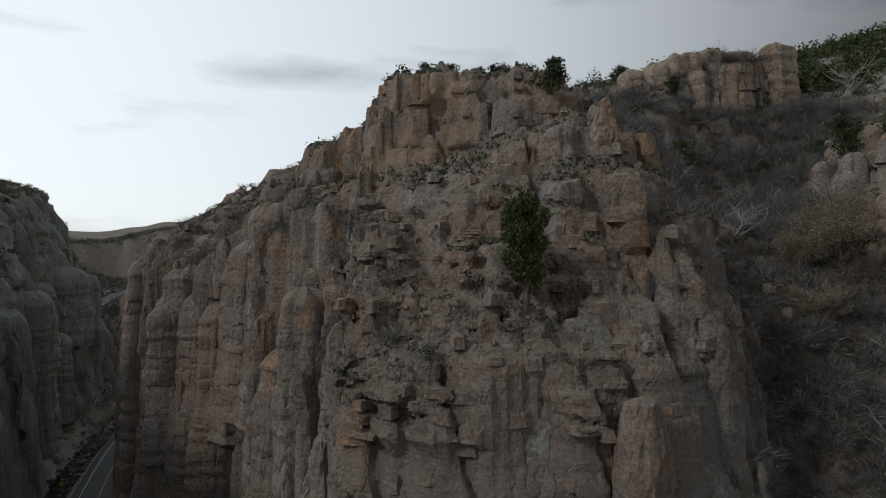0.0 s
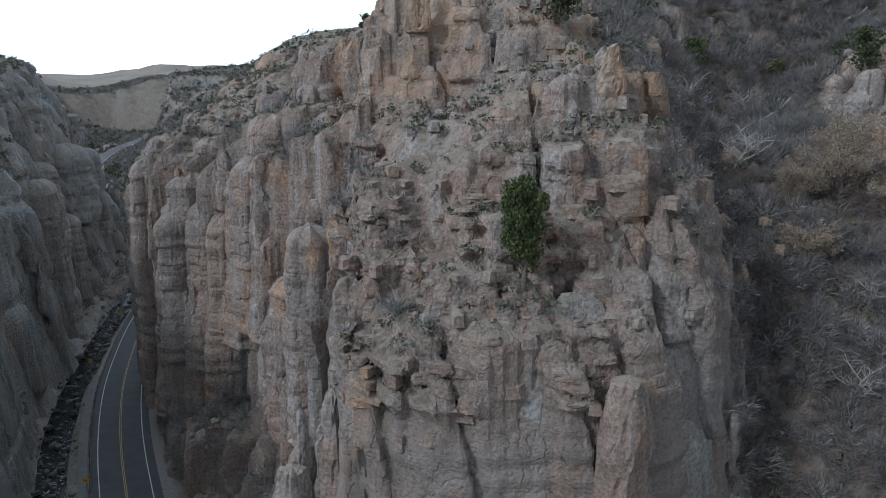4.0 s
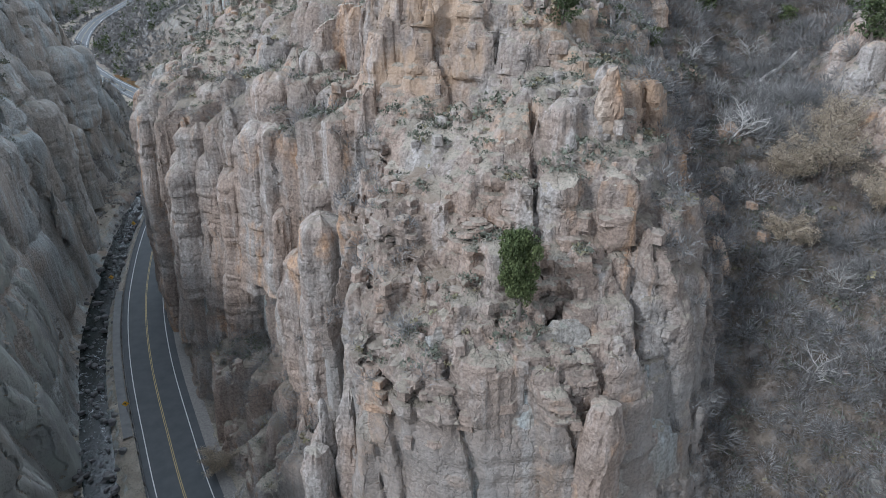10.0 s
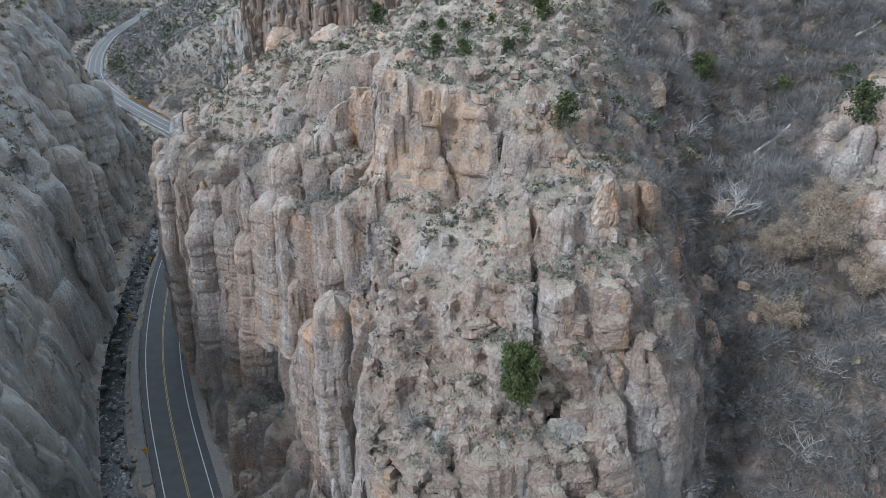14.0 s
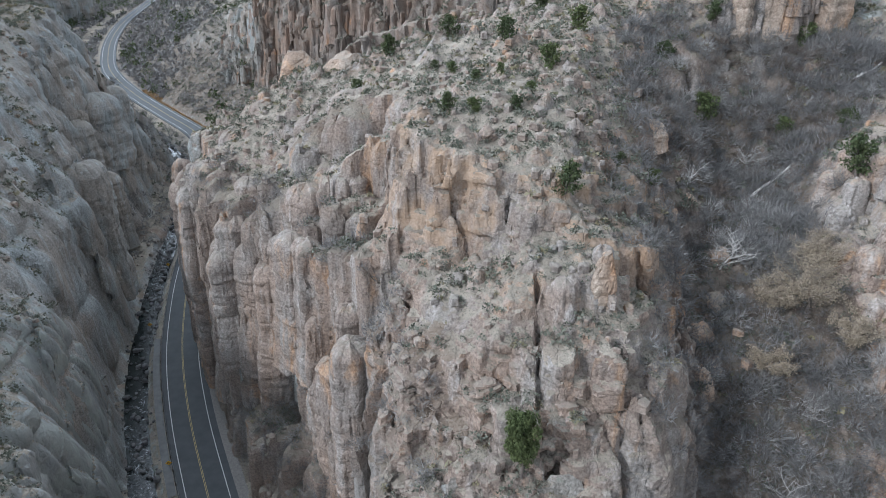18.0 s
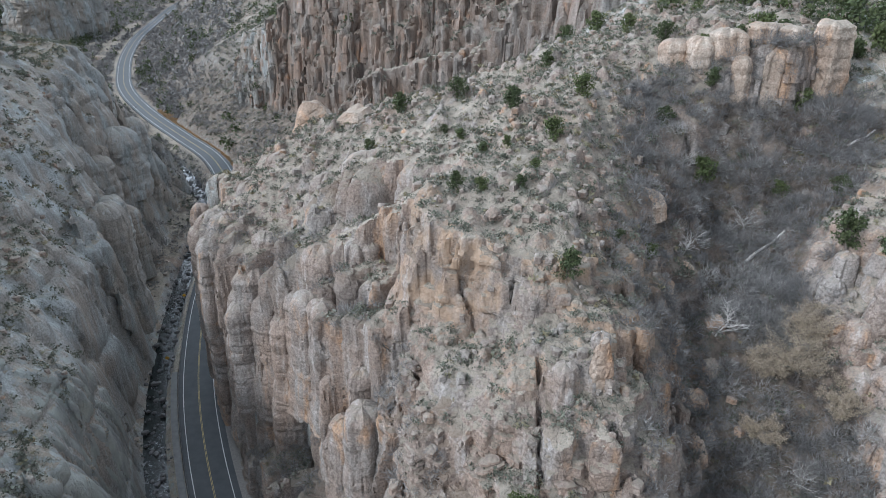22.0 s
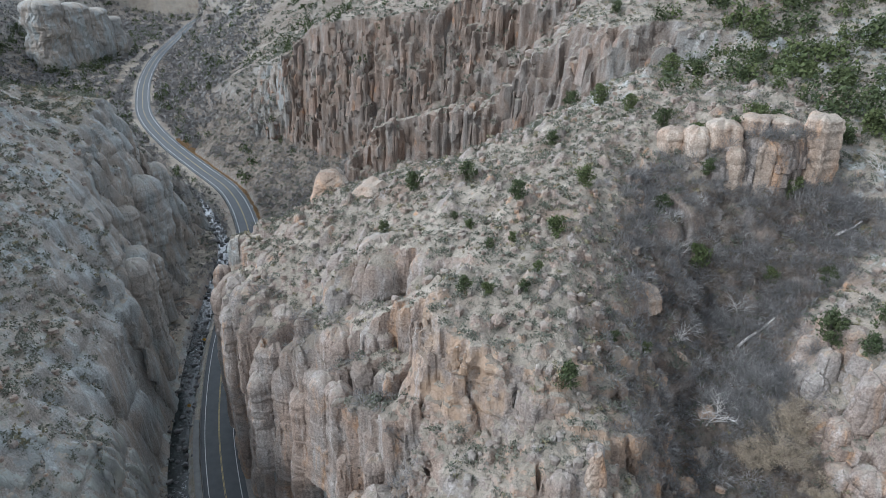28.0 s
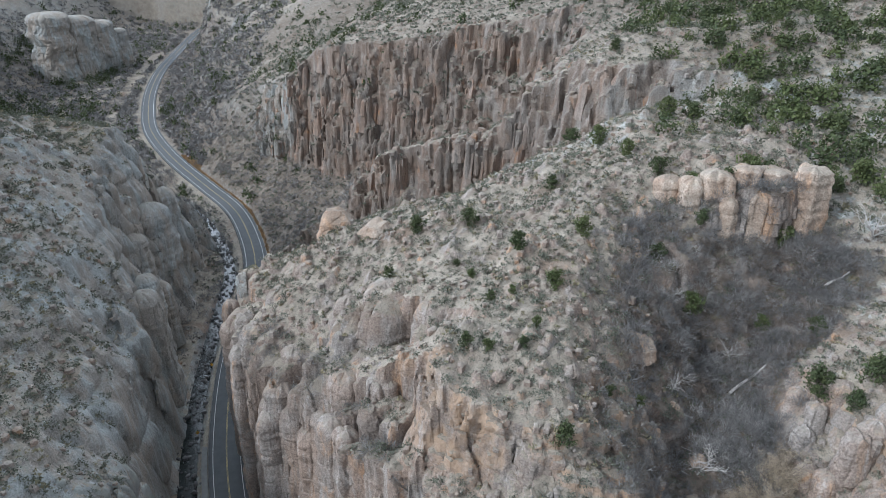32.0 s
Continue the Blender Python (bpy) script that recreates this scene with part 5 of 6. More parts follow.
# columns between those: two tiers along the rim, where no other stands within three metres
taken = [(c[0], c[1]) for lot in (WEST_SIDE, MORE_WEST) for c in lot]
rim, foot = PLAN["butte_rim"][3:14], PLAN["butte_foot"]
for share, sink in ((1.0, 0.0), (0.62, 1.2), (0.34, 2.0)):
    for (ax, ay, az), (bx, by, bz) in zip(rim, rim[1:]):
        n = max(1, int(math.hypot(bx - ax, by - ay) / 4.4))
        for k in range(n):
            q = (k + 0.3 + 0.4 * TOWERS.rand()) / n
            x, y, z = ax + (bx - ax) * q, ay + (by - ay) * q, az + (bz - az) * q
            fx, fy, fz = min(foot, key=lambda p: math.hypot(p[0] - x, p[1] - y))
            x, y = x + (fx - x) * (1 - share) * 0.8, y + (fy - y) * (1 - share) * 0.8
            if min(math.hypot(x - u, y - v) for u, v in taken) < 3.0:
                continue
            taken.append((x, y))
            top = fz + (z - fz) * share + 2.5 * (TOWERS.rand() - 0.4)
            ob = new("rock_column", mesh_from("rock_column", *crag(x + 0.5, y + 0.8, -0.6, -0.6, max(fz - 2, top - 22), top, 2.0 + 1.2 * TOWERS.rand(), TOWERS), MAT_ROCK, False))
            ob.parent = butte
canyon = bpy.data.objects["ground_canyon"]
for x, y, dx, dy, z0, z1, r in ((-106, 181.2, 0.4, -1.9, 8.4, 29.8, 6.0), (-105.4, 166.4, 0.2, -0.4, 2.5, 26.3, 5.0), (-96.8, 153.8, 0.2, -0.5, -6, 19.5, 4.6), (-97, 160, 0.2, -0.5, -8.0, 14, 4.2), (-111, 201, 0.8, -2.3, -5.6, 27, 5.0), (-86.5, 135, 0.8, -1, -8, 26, 4.4)):
    ob = new("rock_column", mesh_from("rock_column", *crag(x, y, dx, dy, z0, z1, r, TOWERS), MAT_GREYROCK, False))
    ob.parent = canyon
# the pale broken wall east of the gully
for x, y, rise, r in ((46.6, 71.0, 1.2, 1.6), (48.8, 69.6, 1.5, 1.9), (51.4, 70.6, 1.6, 2.1), (54.2, 72.2, 1.2, 2.2), (57, 73, 1.0, 2.4), (47.4, 75.4, 1.2, 1.5), (49.6, 77.6, 1.4, 1.8), (52.6, 78.4, 1.0, 2.0), (48.6, 81.6, 1.2, 1.7), (51.6, 83.6, 0.9, 1.9), (47.6, 65.4, 1.4, 2.0), (50.4, 63.6, 1.6, 2.3), (53.6, 65.2, 1.4, 2.4), (49.4, 58.6, 1.2, 2.4)):
    z = float(ground_z(np.array([x]), np.array([y]))[0])
    ob = new("rock_column", mesh_from("rock_column", *crag(x, y, -0.6, -0.8, z - 9, z + rise, r, TOWERS), MAT_ROCK, False))
    ob.parent = butte
# outcrops on the slope between the hilltop and the gully
for k in range(24):
    x, y = 22 + 11 * TOWERS.rand(), 60 + 48 * TOWERS.rand()
    x += (y - 60) * 0.08
    z, r = float(ground_z(np.array([x]), np.array([y]))[0]), 0.7 + 1.3 * TOWERS.rand() ** 2
    if TSL[int((x - MID[0]) / TOPC), int((y - MID[2]) / TOPC)] > 1.2:
        continue
    ob = new("rock_outcrop", mesh_from("rock_outcrop", *crag(x, y, 0.5, -0.5, z - 3.5, z + 0.2 + 0.5 * TOWERS.rand(), r * 1.2, TOWERS, 5, 0.9), MAT_PALEROCK, False))
    ob.parent = butte
# the pale bluff far up the valley
for x, y, z1, r in ((-343, 506, 48, 14), (-334, 525, 43, 13), (-327, 543, 37, 12), (-321, 560, 28, 9)):
    ob = new("rock_bluff", mesh_from("rock_bluff", *crag(x, y, 3.0, -4.0, -30, z1 - 3, r * 1.15, TOWERS, 8, 0.3), MAT_GREYROCK, False))
    tagged(ob, "pale rock bluff above the brushy valley floor", "cliff", "valley bluffs", kind="structure")

# ---- things ----
def part(name, vf, material, parent, label="", smooth=False):
    ob = new(name, mesh_from(name, vf[0], vf[1], material, smooth))
    ob.parent = parent
    return tagged(ob, label)


def tube(points, radii, sides=6):
    """A tapered limb along points."""
    p, n = np.array(points, float), len(points)
    d = np.gradient(p, axis=0)
    d /= np.linalg.norm(d, axis=1)[:, None] + 1e-9
    ref = np.where(np.abs(d[:, 2:3]) > 0.9, np.array([[1.0, 0, 0]]), np.array([[0, 0, 1.0]]))
    a = np.cross(d, ref)
    a /= np.linalg.norm(a, axis=1)[:, None] + 1e-9
    b = np.cross(d, a)
    th = np.arange(sides) * 2 * np.pi / sides
    v = p[:, None] + np.array(radii)[:, None, None] * (a[:, None] * np.cos(th)[None, :, None] + b[:, None] * np.sin(th)[None, :, None])
    f = [(k * sides + i, k * sides + (i + 1) % sides, (k + 1) * sides + (i + 1) % sides, (k + 1) * sides + i) for k in range(n - 1) for i in range(sides)]
    return v.reshape(-1, 3), np.array(f)


def limb(start, way, length, radius, rng, bend=0.25, steps=5):
    pts, p, d = [np.array(start, float)], np.array(start, float), np.array(way, float)
    for _ in range(steps):
        d = d + rng.normal(size=3) * bend * 0.5
        d /= np.linalg.norm(d)
        p = p + d * length / steps
        pts.append(p.copy())
    return np.array(pts), np.linspace(radius, radius * 0.25, steps + 1)


def juniper(height, leaves, leaf, material, rng):
    """A tree one to be copied: crooked trunk, limbs and a ragged crown."""
    root = new("juniper_tree")
    pieces, lumps = [], []
    pts, rad = limb((0, 0, -0.3), (0.1, 0.05, 1), height * 0.85, height * 0.035, rng, 0.2, 7)
    trunk = tube(pts, rad, 7)
    for k in range(16):
        u = 0.18 + 0.8 * k / 16
        base = pts[0] + (pts[-1] - pts[0]) * u
        a = k * 2.4 + rng.rand()
        reach = height * (0.1 + 0.25 * math.sin(math.pi * min(1, 0.18 + u * 0.86)) ** 0.8) * (0.7 + 0.5 * rng.rand())
        lp, lr = limb(base, (math.cos(a), math.sin(a), 1.0), reach, height * 0.012, rng, 0.3, 4)
        pieces.append(tube(lp, lr, 4))
        for q in (0.5, 1.0):
            lumps.append((lp[0] + (lp[-1] - lp[0]) * q, height * (0.07 + 0.06 * rng.rand())))
    lumps.append((pts[-1], height * 0.09))
    part("trunk", trunk, MAT_BARK, root, "grey shredding bark", True)
    part("branchwork", merge(pieces), MAT_BARK, root)
    per = max(6, leaves // len(lumps))
    c, s = [], []
    for p, r in lumps:
        d = unit(per, rng) * (rng.rand(per, 1) ** 0.4) * r * np.array([1.15, 1.15, 0.95])
        c.append(p + d)
    c = np.concatenate(c)
    part("crown", leaf_tris(c, leaf * (0.6 + 0.8 * rng.rand(len(c))), rng), material, root, "dense scaly foliage in ragged clumps")
    return root


def set_at(x, y, size, turn, sink=0.1, dz=0.0):
    z = float(ground_z(np.array([x]), np.array([y]))[0]) - sink + dz
    return Matrix.Translation((x, y, z)) @ Euler((0, 0, turn)).to_matrix().to_4x4() @ Matrix.Scale(size, 4)


TREES = np.random.RandomState(5)
# the lone tree on the ledge of the front
lone = juniper(6.0, 11000, 0.1, MAT_BRIGHT, TREES)
lone.matrix_basis = Matrix.Translation((5.5, 43.0, 31.2)) @ Matrix.Diagonal((0.95, 0.95, 1.38, 1))
tagged(lone, "full green juniper growing from a ledge of the cliff face", "tree")
kinds = [juniper(1.0, 1500, 0.028, MAT_JUNIPER, TREES), juniper(1.0, 1300, 0.032, MAT_JUNIPER, TREES), juniper(1.0, 1300, 0.03, MAT_BRIGHT, TREES)]
HILL_TREES = [(6.2, 99.1, 4.2), (17, 104.4, 4.6), (-2.3, 112.6, 4.3), (-13.3, 116.5, 4.6), (11.3, 90.4, 4.1), (-17.1, 104.9, 3.2), (-2.2, 76.9, 2.9), (1.2, 76.4, 2.5), (6.4, 76.9, 2.3), (8.2, 81.1, 2.1),
              (1.1, 88.3, 2.3), (-2.1, 96.6, 2.1), (-4.5, 101.7, 1.8), (4.9, 89.1, 1.8), (31, 104.1, 3.7), (10.6, 63.3, 3.8), (18.2, 74.6, 2.1), (23.1, 75.7, 2.6), (13.5, 125.8, 3.5), (29.2, 130.6, 4.3)]
RIDGE_TREES = [(37.2, 99.5, 5.0), (50, 79, 5.6), (52.3, 75.1, 3.5), (48.9, 97.7, 3.6), (55.6, 93.4, 3.8), (56, 78.9, 5.2), (25.9, 145.6, 5.4), (21.3, 160.5, 5.2), (21.7, 167.2, 4.6), (40.6, 147, 6.2), (45.7, 148.2, 5.6),
               (38.6, 108, 3.3), (53.5, 108.5, 4.8), (33.2, 181.5, 4.1), (44, 114, 4.6), (47.5, 116, 6.0), (50.5, 117, 6.8), (53, 119, 5.0), (38, 116, 3.6), (33, 121, 4.4), (66, 118, 4.0), (71, 122, 5.0)]
placed = set()
for group, label, places in (("hilltop junipers", "small dark green juniper on the sage-covered hilltop", HILL_TREES), ("ridge junipers", "dark green juniper among rock and brush on the ridge", RIDGE_TREES)):
    for k, (x, y, h) in enumerate(places):
        pick = kinds[(k * 7 + len(group)) % 3] if h > 2.6 else kinds[2 if k % 2 else 0]
        m = set_at(x, y, h * 1.22, k * 1.9)
        ob = pick if pick.name not in placed else copy_thing(pick, m)
        ob.matrix_basis = m
        placed.add(pick.name)
        tagged(ob, label, "tree", group)


def bare_tree(height, material, leaves, rng, spread=0.7):
    root = new("bare_tree")
    trunk_pts, trunk_r = limb((0, 0, -0.3), (0.1, 0, 1), height * 0.45, height * 0.018, rng, 0.3, 5)
    part("trunk", tube(trunk_pts, trunk_r * 1.3, 7), material, root, "", True)
    tips = []
    for k in range(9):
        a = k * 2.4 + rng.rand()
        s = trunk_pts[1 + k % 5]
        p, r = limb(s, (math.cos(a) * spread, math.sin(a) * spread, 0.75), height * (0.4 + 0.25 * rng.rand()), height * 0.009, rng, 0.35, 5)
        tubes = [tube(p, r, 5)]
        for j in range(8):
            q = p[1 + j % 5]
            b = a + rng.normal() * 1.1
            p2, r2 = limb(q, (math.cos(b), math.sin(b), 0.5 + 0.5 * rng.rand()), height * (0.14 + 0.16 * rng.rand()), height * 0.0055, rng, 0.4, 3)
            tubes.append(tube(p2, r2 + 0.008, 3))
            tips += [p2[-1], p2[2], p2[1]]
        part("limb", merge(tubes), material, root)
    if leaves:
        tips = np.array(tips)
        c = np.repeat(tips, leaves // len(tips), 0)
        c = c + rng.normal(size=c.shape) * height * 0.045
        part("crown", leaf_tris(c, 0.075 * (0.6 + 0.8 * rng.rand(len(c))), rng), MAT_AUTUMN, root, "sparse dry tan leaves")
    return root


for k, (x, y, h) in enumerate([(41.5, 67.5, 8.5), (38.5, 68.5, 6.0), (43.5, 72, 7.0), (36, 62, 4.5), (-33, 70, 5.0), (45, 62, 5.5)]):
    ob = bare_tree(h, MAT_BARK, 9000, TREES)
    ob.name = "autumn_tree"
    ob.matrix_basis = set_at(x, y, 1.0, k * 2.0)
    tagged(ob, "spreading tree with sparse tan autumn leaves in the brush", "tree", "autumn trees")
for k, (x, y, h) in enumerate([(32.9, 73.5, 6.5), (30.4, 83.6, 4.5), (67, 105.6, 8.0), (43, 94.4, 4.5), (33.4, 99.7, 5.0), (36, 52, 4.5), (40, 58, 4.0), (-28, 62, 4.0)]):
    ob = bare_tree(h, MAT_DEAD, 0, TREES, 1.0)
    ob.matrix_basis = set_at(x, y, 1.0, k * 2.3)
    tagged(ob, "bleached leafless tree with many pale branches in the gully", "tree", "bleached trees")
for ax, ay, bx, by, r in ((41.5, 88.2, 47.4, 90.8, 0.28), (58, 99.5, 62, 100.6, 0.25)):
    az, bz = (float(ground_z(np.array([x]), np.array([y]))[0]) + 0.25 for x, y in ((ax, ay), (bx, by)))
    ts = np.linspace(0, 1, 7)
    pts = np.stack([ax + (bx - ax) * ts, ay + (by - ay) * ts, az + (bz - az) * ts + 0.2 * np.sin(ts * 7)], 1)
    ob = new("fallen_log", mesh_from("fallen_log", *tube(pts, np.linspace(r, r * 0.5, 7), 8), MAT_DEAD, True))
    tagged(ob, "bleached fallen trunk lying across the brushy slope", "log")


# ---- single rock forms ----
def rock_form(name, x, y, z0, z1, profile, rng, material=None, squash=1.0, turn=0.0, rough=0.18):
    """A rock of its own: rings of the given radii from foot to top, broken by noise."""
    rings, sides = 30, 34
    us = np.linspace(0, 1, rings)
    rad = np.interp(us, np.linspace(0, 1, len(profile)), profile)
    th = np.arange(sides) * 2 * np.pi / sides
    seed = rng.rand() * 50
    u, t = np.meshgrid(us, th, indexing="ij")
    r = rad[:, None] * np.ones_like(t)
    cx, cy, cz = np.cos(t) * r, np.sin(t) * r, u * (z1 - z0)
    scale = 1.6 / max(profile)
    # flat-faced, with joints up and down and ledges across
    f1, f2, _, _, val = cells2(cx * 0.42 + seed, cy * 0.42 + 0.08 * cz)
    g1, g2, gval = cells3(cx * 0.55 + seed, cy * 0.55, cz * 0.4)
    r = r / (0.45 + 0.55 * np.maximum(np.abs(np.cos(t + seed)), np.abs(np.sin(t + seed)))) * 0.86
    r = r * (1 + rough * fbm(cx * scale * 0.7 + seed, cy * scale * 0.7, cz * scale * 0.45, 4) + 0.8 * rough * (gval - 0.5))
    r = r - np.minimum(0.35, 0.25 * max(profile)) * np.exp(-(f2 - f1) / 0.07) - 0.16 * np.exp(-(g2 - g1) / 0.08)
    r = r * (1 + 0.04 * np.clip(3 * vnoise(cz * 0.9 + seed, cz * 0, cx * 0.2), -1, 1))
    px, py = np.cos(t) * r, np.sin(t) * r * squash
    v = np.stack([x + px * math.cos(turn) - py * math.sin(turn), y + px * math.sin(turn) + py * math.cos(turn), z0 + cz + 0.12 * max(profile) * fbm(cx * scale + seed, cy * scale, cz * 0, 2) * u], -1).reshape(-1, 3)
    v = np.concatenate([v, [[x, y, z1 + 0.02 * (z1 - z0)]]])
    f = [(k * sides + i, k * sides + (i + 1) % sides, (k + 1) * sides + (i + 1) % sides, (k + 1) * sides + i) for k in range(rings - 1) for i in range(sides)]
    top = rings * sides
    f += [((rings - 1) * sides + i, (rings - 1) * sides + (i + 1) % sides, top, top) for i in range(sides)]
    tri = []
    for q in f:
        tri.append((q[0], q[1], q[2]))
        if q[2] != q[3]:
            tri.append((q[0], q[2], q[3]))
    return new(name, mesh_from(name, v, np.array(tri), material or MAT_ROCK, False))


FORMS = np.random.RandomState(31)
for x, y, z0, z1, prof, sq, tn in ((-33.8, 133.0, 41.0, 50.9, (4.6, 5.2, 5.4, 5.0, 4.1, 2.3), 0.85, 0.3), (-22.8, 123.6, 45.0, 52.0, (4.8, 5.2, 5.2, 4.4, 2.6), 0.85, 0.1)):
    tagged(rock_form("rock_dome", x, y, z0, z1, prof, FORMS, MAT_PALEROCK, sq, tn, 0.07), "smooth rounded tan rock dome on the rim", "rock", "rock domes")
for x, y, z0, z1, prof, label in ((12.2, 39.2, 0, 25.6, (2.6, 2.4, 2.3, 2.1, 2.0, 1.8, 1.2), "tapering rock pinnacle with a lichened top before the cliff"),
                                  (-12.0, 45.6, -2, 15.0, (2.1, 2.0, 1.9, 1.8, 1.8, 1.7, 1.2), "blocky rock pinnacle with a flat green lichened top"),
                                  (-11.6, 47.6, -2, 19.0, (2.0, 2.0, 1.9, 1.8, 1.7, 0.9, 0.45), "bottle-shaped rock pinnacle with a narrow neck"),
                                  (-8.6, 46.0, -2, 21.5, (2.3, 2.2, 2.2, 2.0, 1.9, 1.6, 0.9), "slim rock tower leaning on the cliff"),
                                  (13.6, 54.9, 36, 47.6, (3.0, 2.6, 2.0, 1.5, 0.5), "pointed ochre rock spire on the shoulder of the butte")):
    tagged(rock_form("rock_pinnacle", x, y, z0, z1, prof, FORMS, MAT_OCHRE if y > 50 else None), label, "rock")
for x, y, z1, r, dome in ((57.8, 111.6, 70.4, 3.6, 0.4), (51.6, 113.4, 69.4, 3.3, 0.25), (48.6, 109.6, 66.4, 2.2, 1.0), (47.0, 113.4, 69.8, 3.2, 0.3), (41.8, 112.6, 68.9, 3.3, 0.35), (43.6, 109.6, 65.2, 2.0, 0.9), (37.6, 113.0, 67.6, 3.0, 0.8), (34.2, 115.2, 66.8, 2.6, 0.5), (54.4, 115.8, 68.0, 2.6, 0.3)):
    ob = new("rock_pillar", mesh_from("rock_pillar", *crag(x, y + 0.5, 0.0, -0.9, 52, z1, r * 0.9, FORMS, 5, dome), MAT_PALEROCK, False))
    tagged(ob, "massive pale tan rock pillar above the brushy bowl", "rock", "ridge pillars")
for x, y, r, label in ((2.5, 71.6, 1.1, "boulder with green lichen on the hilltop"), (-4.2, 74.2, 0.6, "pale boulder on the hilltop soil"), (-2.6, 73.0, 0.5, "pale boulder on the hilltop soil"), (-0.6, 71.5, 0.55, "pale boulder on the hilltop soil"),
                       (12.6, 73.0, 1.3, "large pale boulder at the hilltop's edge"), (4.2, 70.2, 0.5, "pale boulder on the hilltop soil")):
    z = float(ground_z(np.array([x]), np.array([y]))[0])
    tagged(rock_form("boulder", x, y, z - 0.3, z + r * 1.2, (r, r * 1.1, r, r * 0.7, r * 0.3), FORMS), label, "boulder")
z = float(ground_z(np.array([2.6]), np.array([49.6]))[0])
for k in range(5):
    v, f, per = prisms(np.array([[2.0 + 0.5 * k % 1.4, 49.2 + 0.12 * k, z - 0.1 + 0.24 * k]]), np.array([[0.2, -1.0]]), np.array([2.4 - 0.25 * k]), np.array([1.2]), np.array([0.24]), FORMS, sides=8, boxy=0.9, inset=0.95, lean=0.0, rings=2)
    tagged(new("rock_slab", mesh_from("rock_slab", v[0], f, MAT_ROCK)), "thin flat rock slab stacked on the ledge", "rock", "stacked slabs")


# ---- beside the road ----
MAT_STEEL = make_plain("weathered_steel", (0.16, 0.15, 0.14), (0.25, 0.24, 0.23), 2.0, 0.55, 0.5)
MAT_CONCRETE = make_plain("grey_concrete", (0.13, 0.132, 0.13), (0.19, 0.19, 0.185), 0.8)
MAT_SIGN = make_plain("sign_yellow", (0.75, 0.42, 0.03), (0.8, 0.47, 0.05), 2.0, 0.5)
MAT_BLACK = make_plain("sign_black", (0.02, 0.02, 0.02), (0.035, 0.035, 0.035), 2.0, 0.6)


def box(w, d, h, at=(0, 0, 0)):
    v = np.array([(sx * w / 2, sy * d / 2, sz * h) for sz in (0, 1) for sx, sy in ((-1, -1), (1, -1), (1, 1), (-1, 1))]) + np.array(at)
    return v, np.array([(3, 2, 1, 0), (4, 5, 6, 7), (0, 1, 5, 4), (1, 2, 6, 5), (2, 3, 7, 6), (3, 0, 4, 7)])


def on_road(y, off):
    """Place and heading at an offset square to the road."""
    e = 0.5
    tx, ty = float(road_x(y + e) - road_x(y - e)), 2 * e
    ln = math.hypot(tx, ty)
    return float(road_x(y)) + ty / ln * off, y - tx / ln * off, float(road_z(y)), math.atan2(-tx, ty)


rail = tagged(new("guardrail"), "dark weathered steel guardrail along the creek side of the road", "guardrail")
ys = np.arange(44, 262, 1.5)
sec = [(0.0, 0.45), (0.05, 0.52), (0.0, 0.6), (0.05, 0.68), (0.0, 0.76), (-0.03, 0.6)]
rv = np.array([[(on_road(y, -4.35 + a)[0], on_road(y, -4.35 + a)[1], on_road(y, 0)[2] + 0.12 + b) for a, b in sec] for y in ys])
n, k = len(ys), len(sec)
rf = np.array([(i * k + j, i * k + (j + 1) % k, (i + 1) * k + (j + 1) % k, (i + 1) * k + j) for i in range(n - 1) for j in range(k)])
part("beam", (rv.reshape(-1, 3), rf), MAT_STEEL, rail, "corrugated steel beam")
post_mesh = mesh_from("post", *box(0.15, 0.2, 1.2, (0, 0, -0.4)), MAT_BARK)
for y in np.arange(45, 261, 3.0):
    ob = new("post", post_mesh)
    px, py, pz, a = on_road(float(y), -4.5)
    ob.matrix_basis = Matrix.Translation((px, py, pz)) @ Euler((0, 0, a)).to_matrix().to_4x4()
    ob.parent = rail
kerb = tagged(new("retaining_wall", strip("retaining_wall", -6.1, -4.75, 0.16, MAT_CONCRETE, 79, 124, 2.6)), "low concrete retaining ledge between the guardrail and the creek", "wall", kind="structure")
tagged(new("shoulder_gravel", strip("shoulder_gravel", 4.5, 6.4, 0.04, MAT_GRAVEL, -30, 300, 0.3)), "gravel and dirt shoulder of the road", "ground", kind="structure")


def curve_sign(x, y, z, turn):
    root = tagged(new("curve_sign"), "yellow diamond road sign with a black bend arrow on a post", "road sign", "curve signs")
    part("post", box(0.07, 0.07, 2.0, (0, 0.06, 0)), MAT_STEEL, root, "steel post")
    v, f = box(0.76, 0.02, 0.76)
    q = math.radians(45)
    v = v - np.array([0, 0, 0.38])
    v = np.stack([v[:, 0] * math.cos(q) - v[:, 2] * math.sin(q), v[:, 1], v[:, 0] * math.sin(q) + v[:, 2] * math.cos(q) + 1.9], 1)
    panel = part("panel", (v, f), MAT_SIGN, root, "yellow diamond panel")
    arrow = merge([box(0.1, 0.01, 0.3, (0.06, -0.018, 1.62)), box(0.3, 0.01, 0.1, (-0.04, -0.018, 1.9)), box(0.1, 0.01, 0.26, (-0.2, -0.018, 1.82))])
    part("arrow", arrow, MAT_BLACK, panel, "black bend arrow")
    root.matrix_basis = Matrix.Translation((x, y, z)) @ Euler((0, 0, turn)).to_matrix().to_4x4()


for x, y, turn in ((-51.6, 82.2, 0.35), (-73.6, 124.4, 0.3), (-80.6, 152.0, 0.25)):
    off = float(road_offset(np.array(x), np.array(y)))
    curve_sign(x, y, float(road_z(y)) - 0.1, turn)


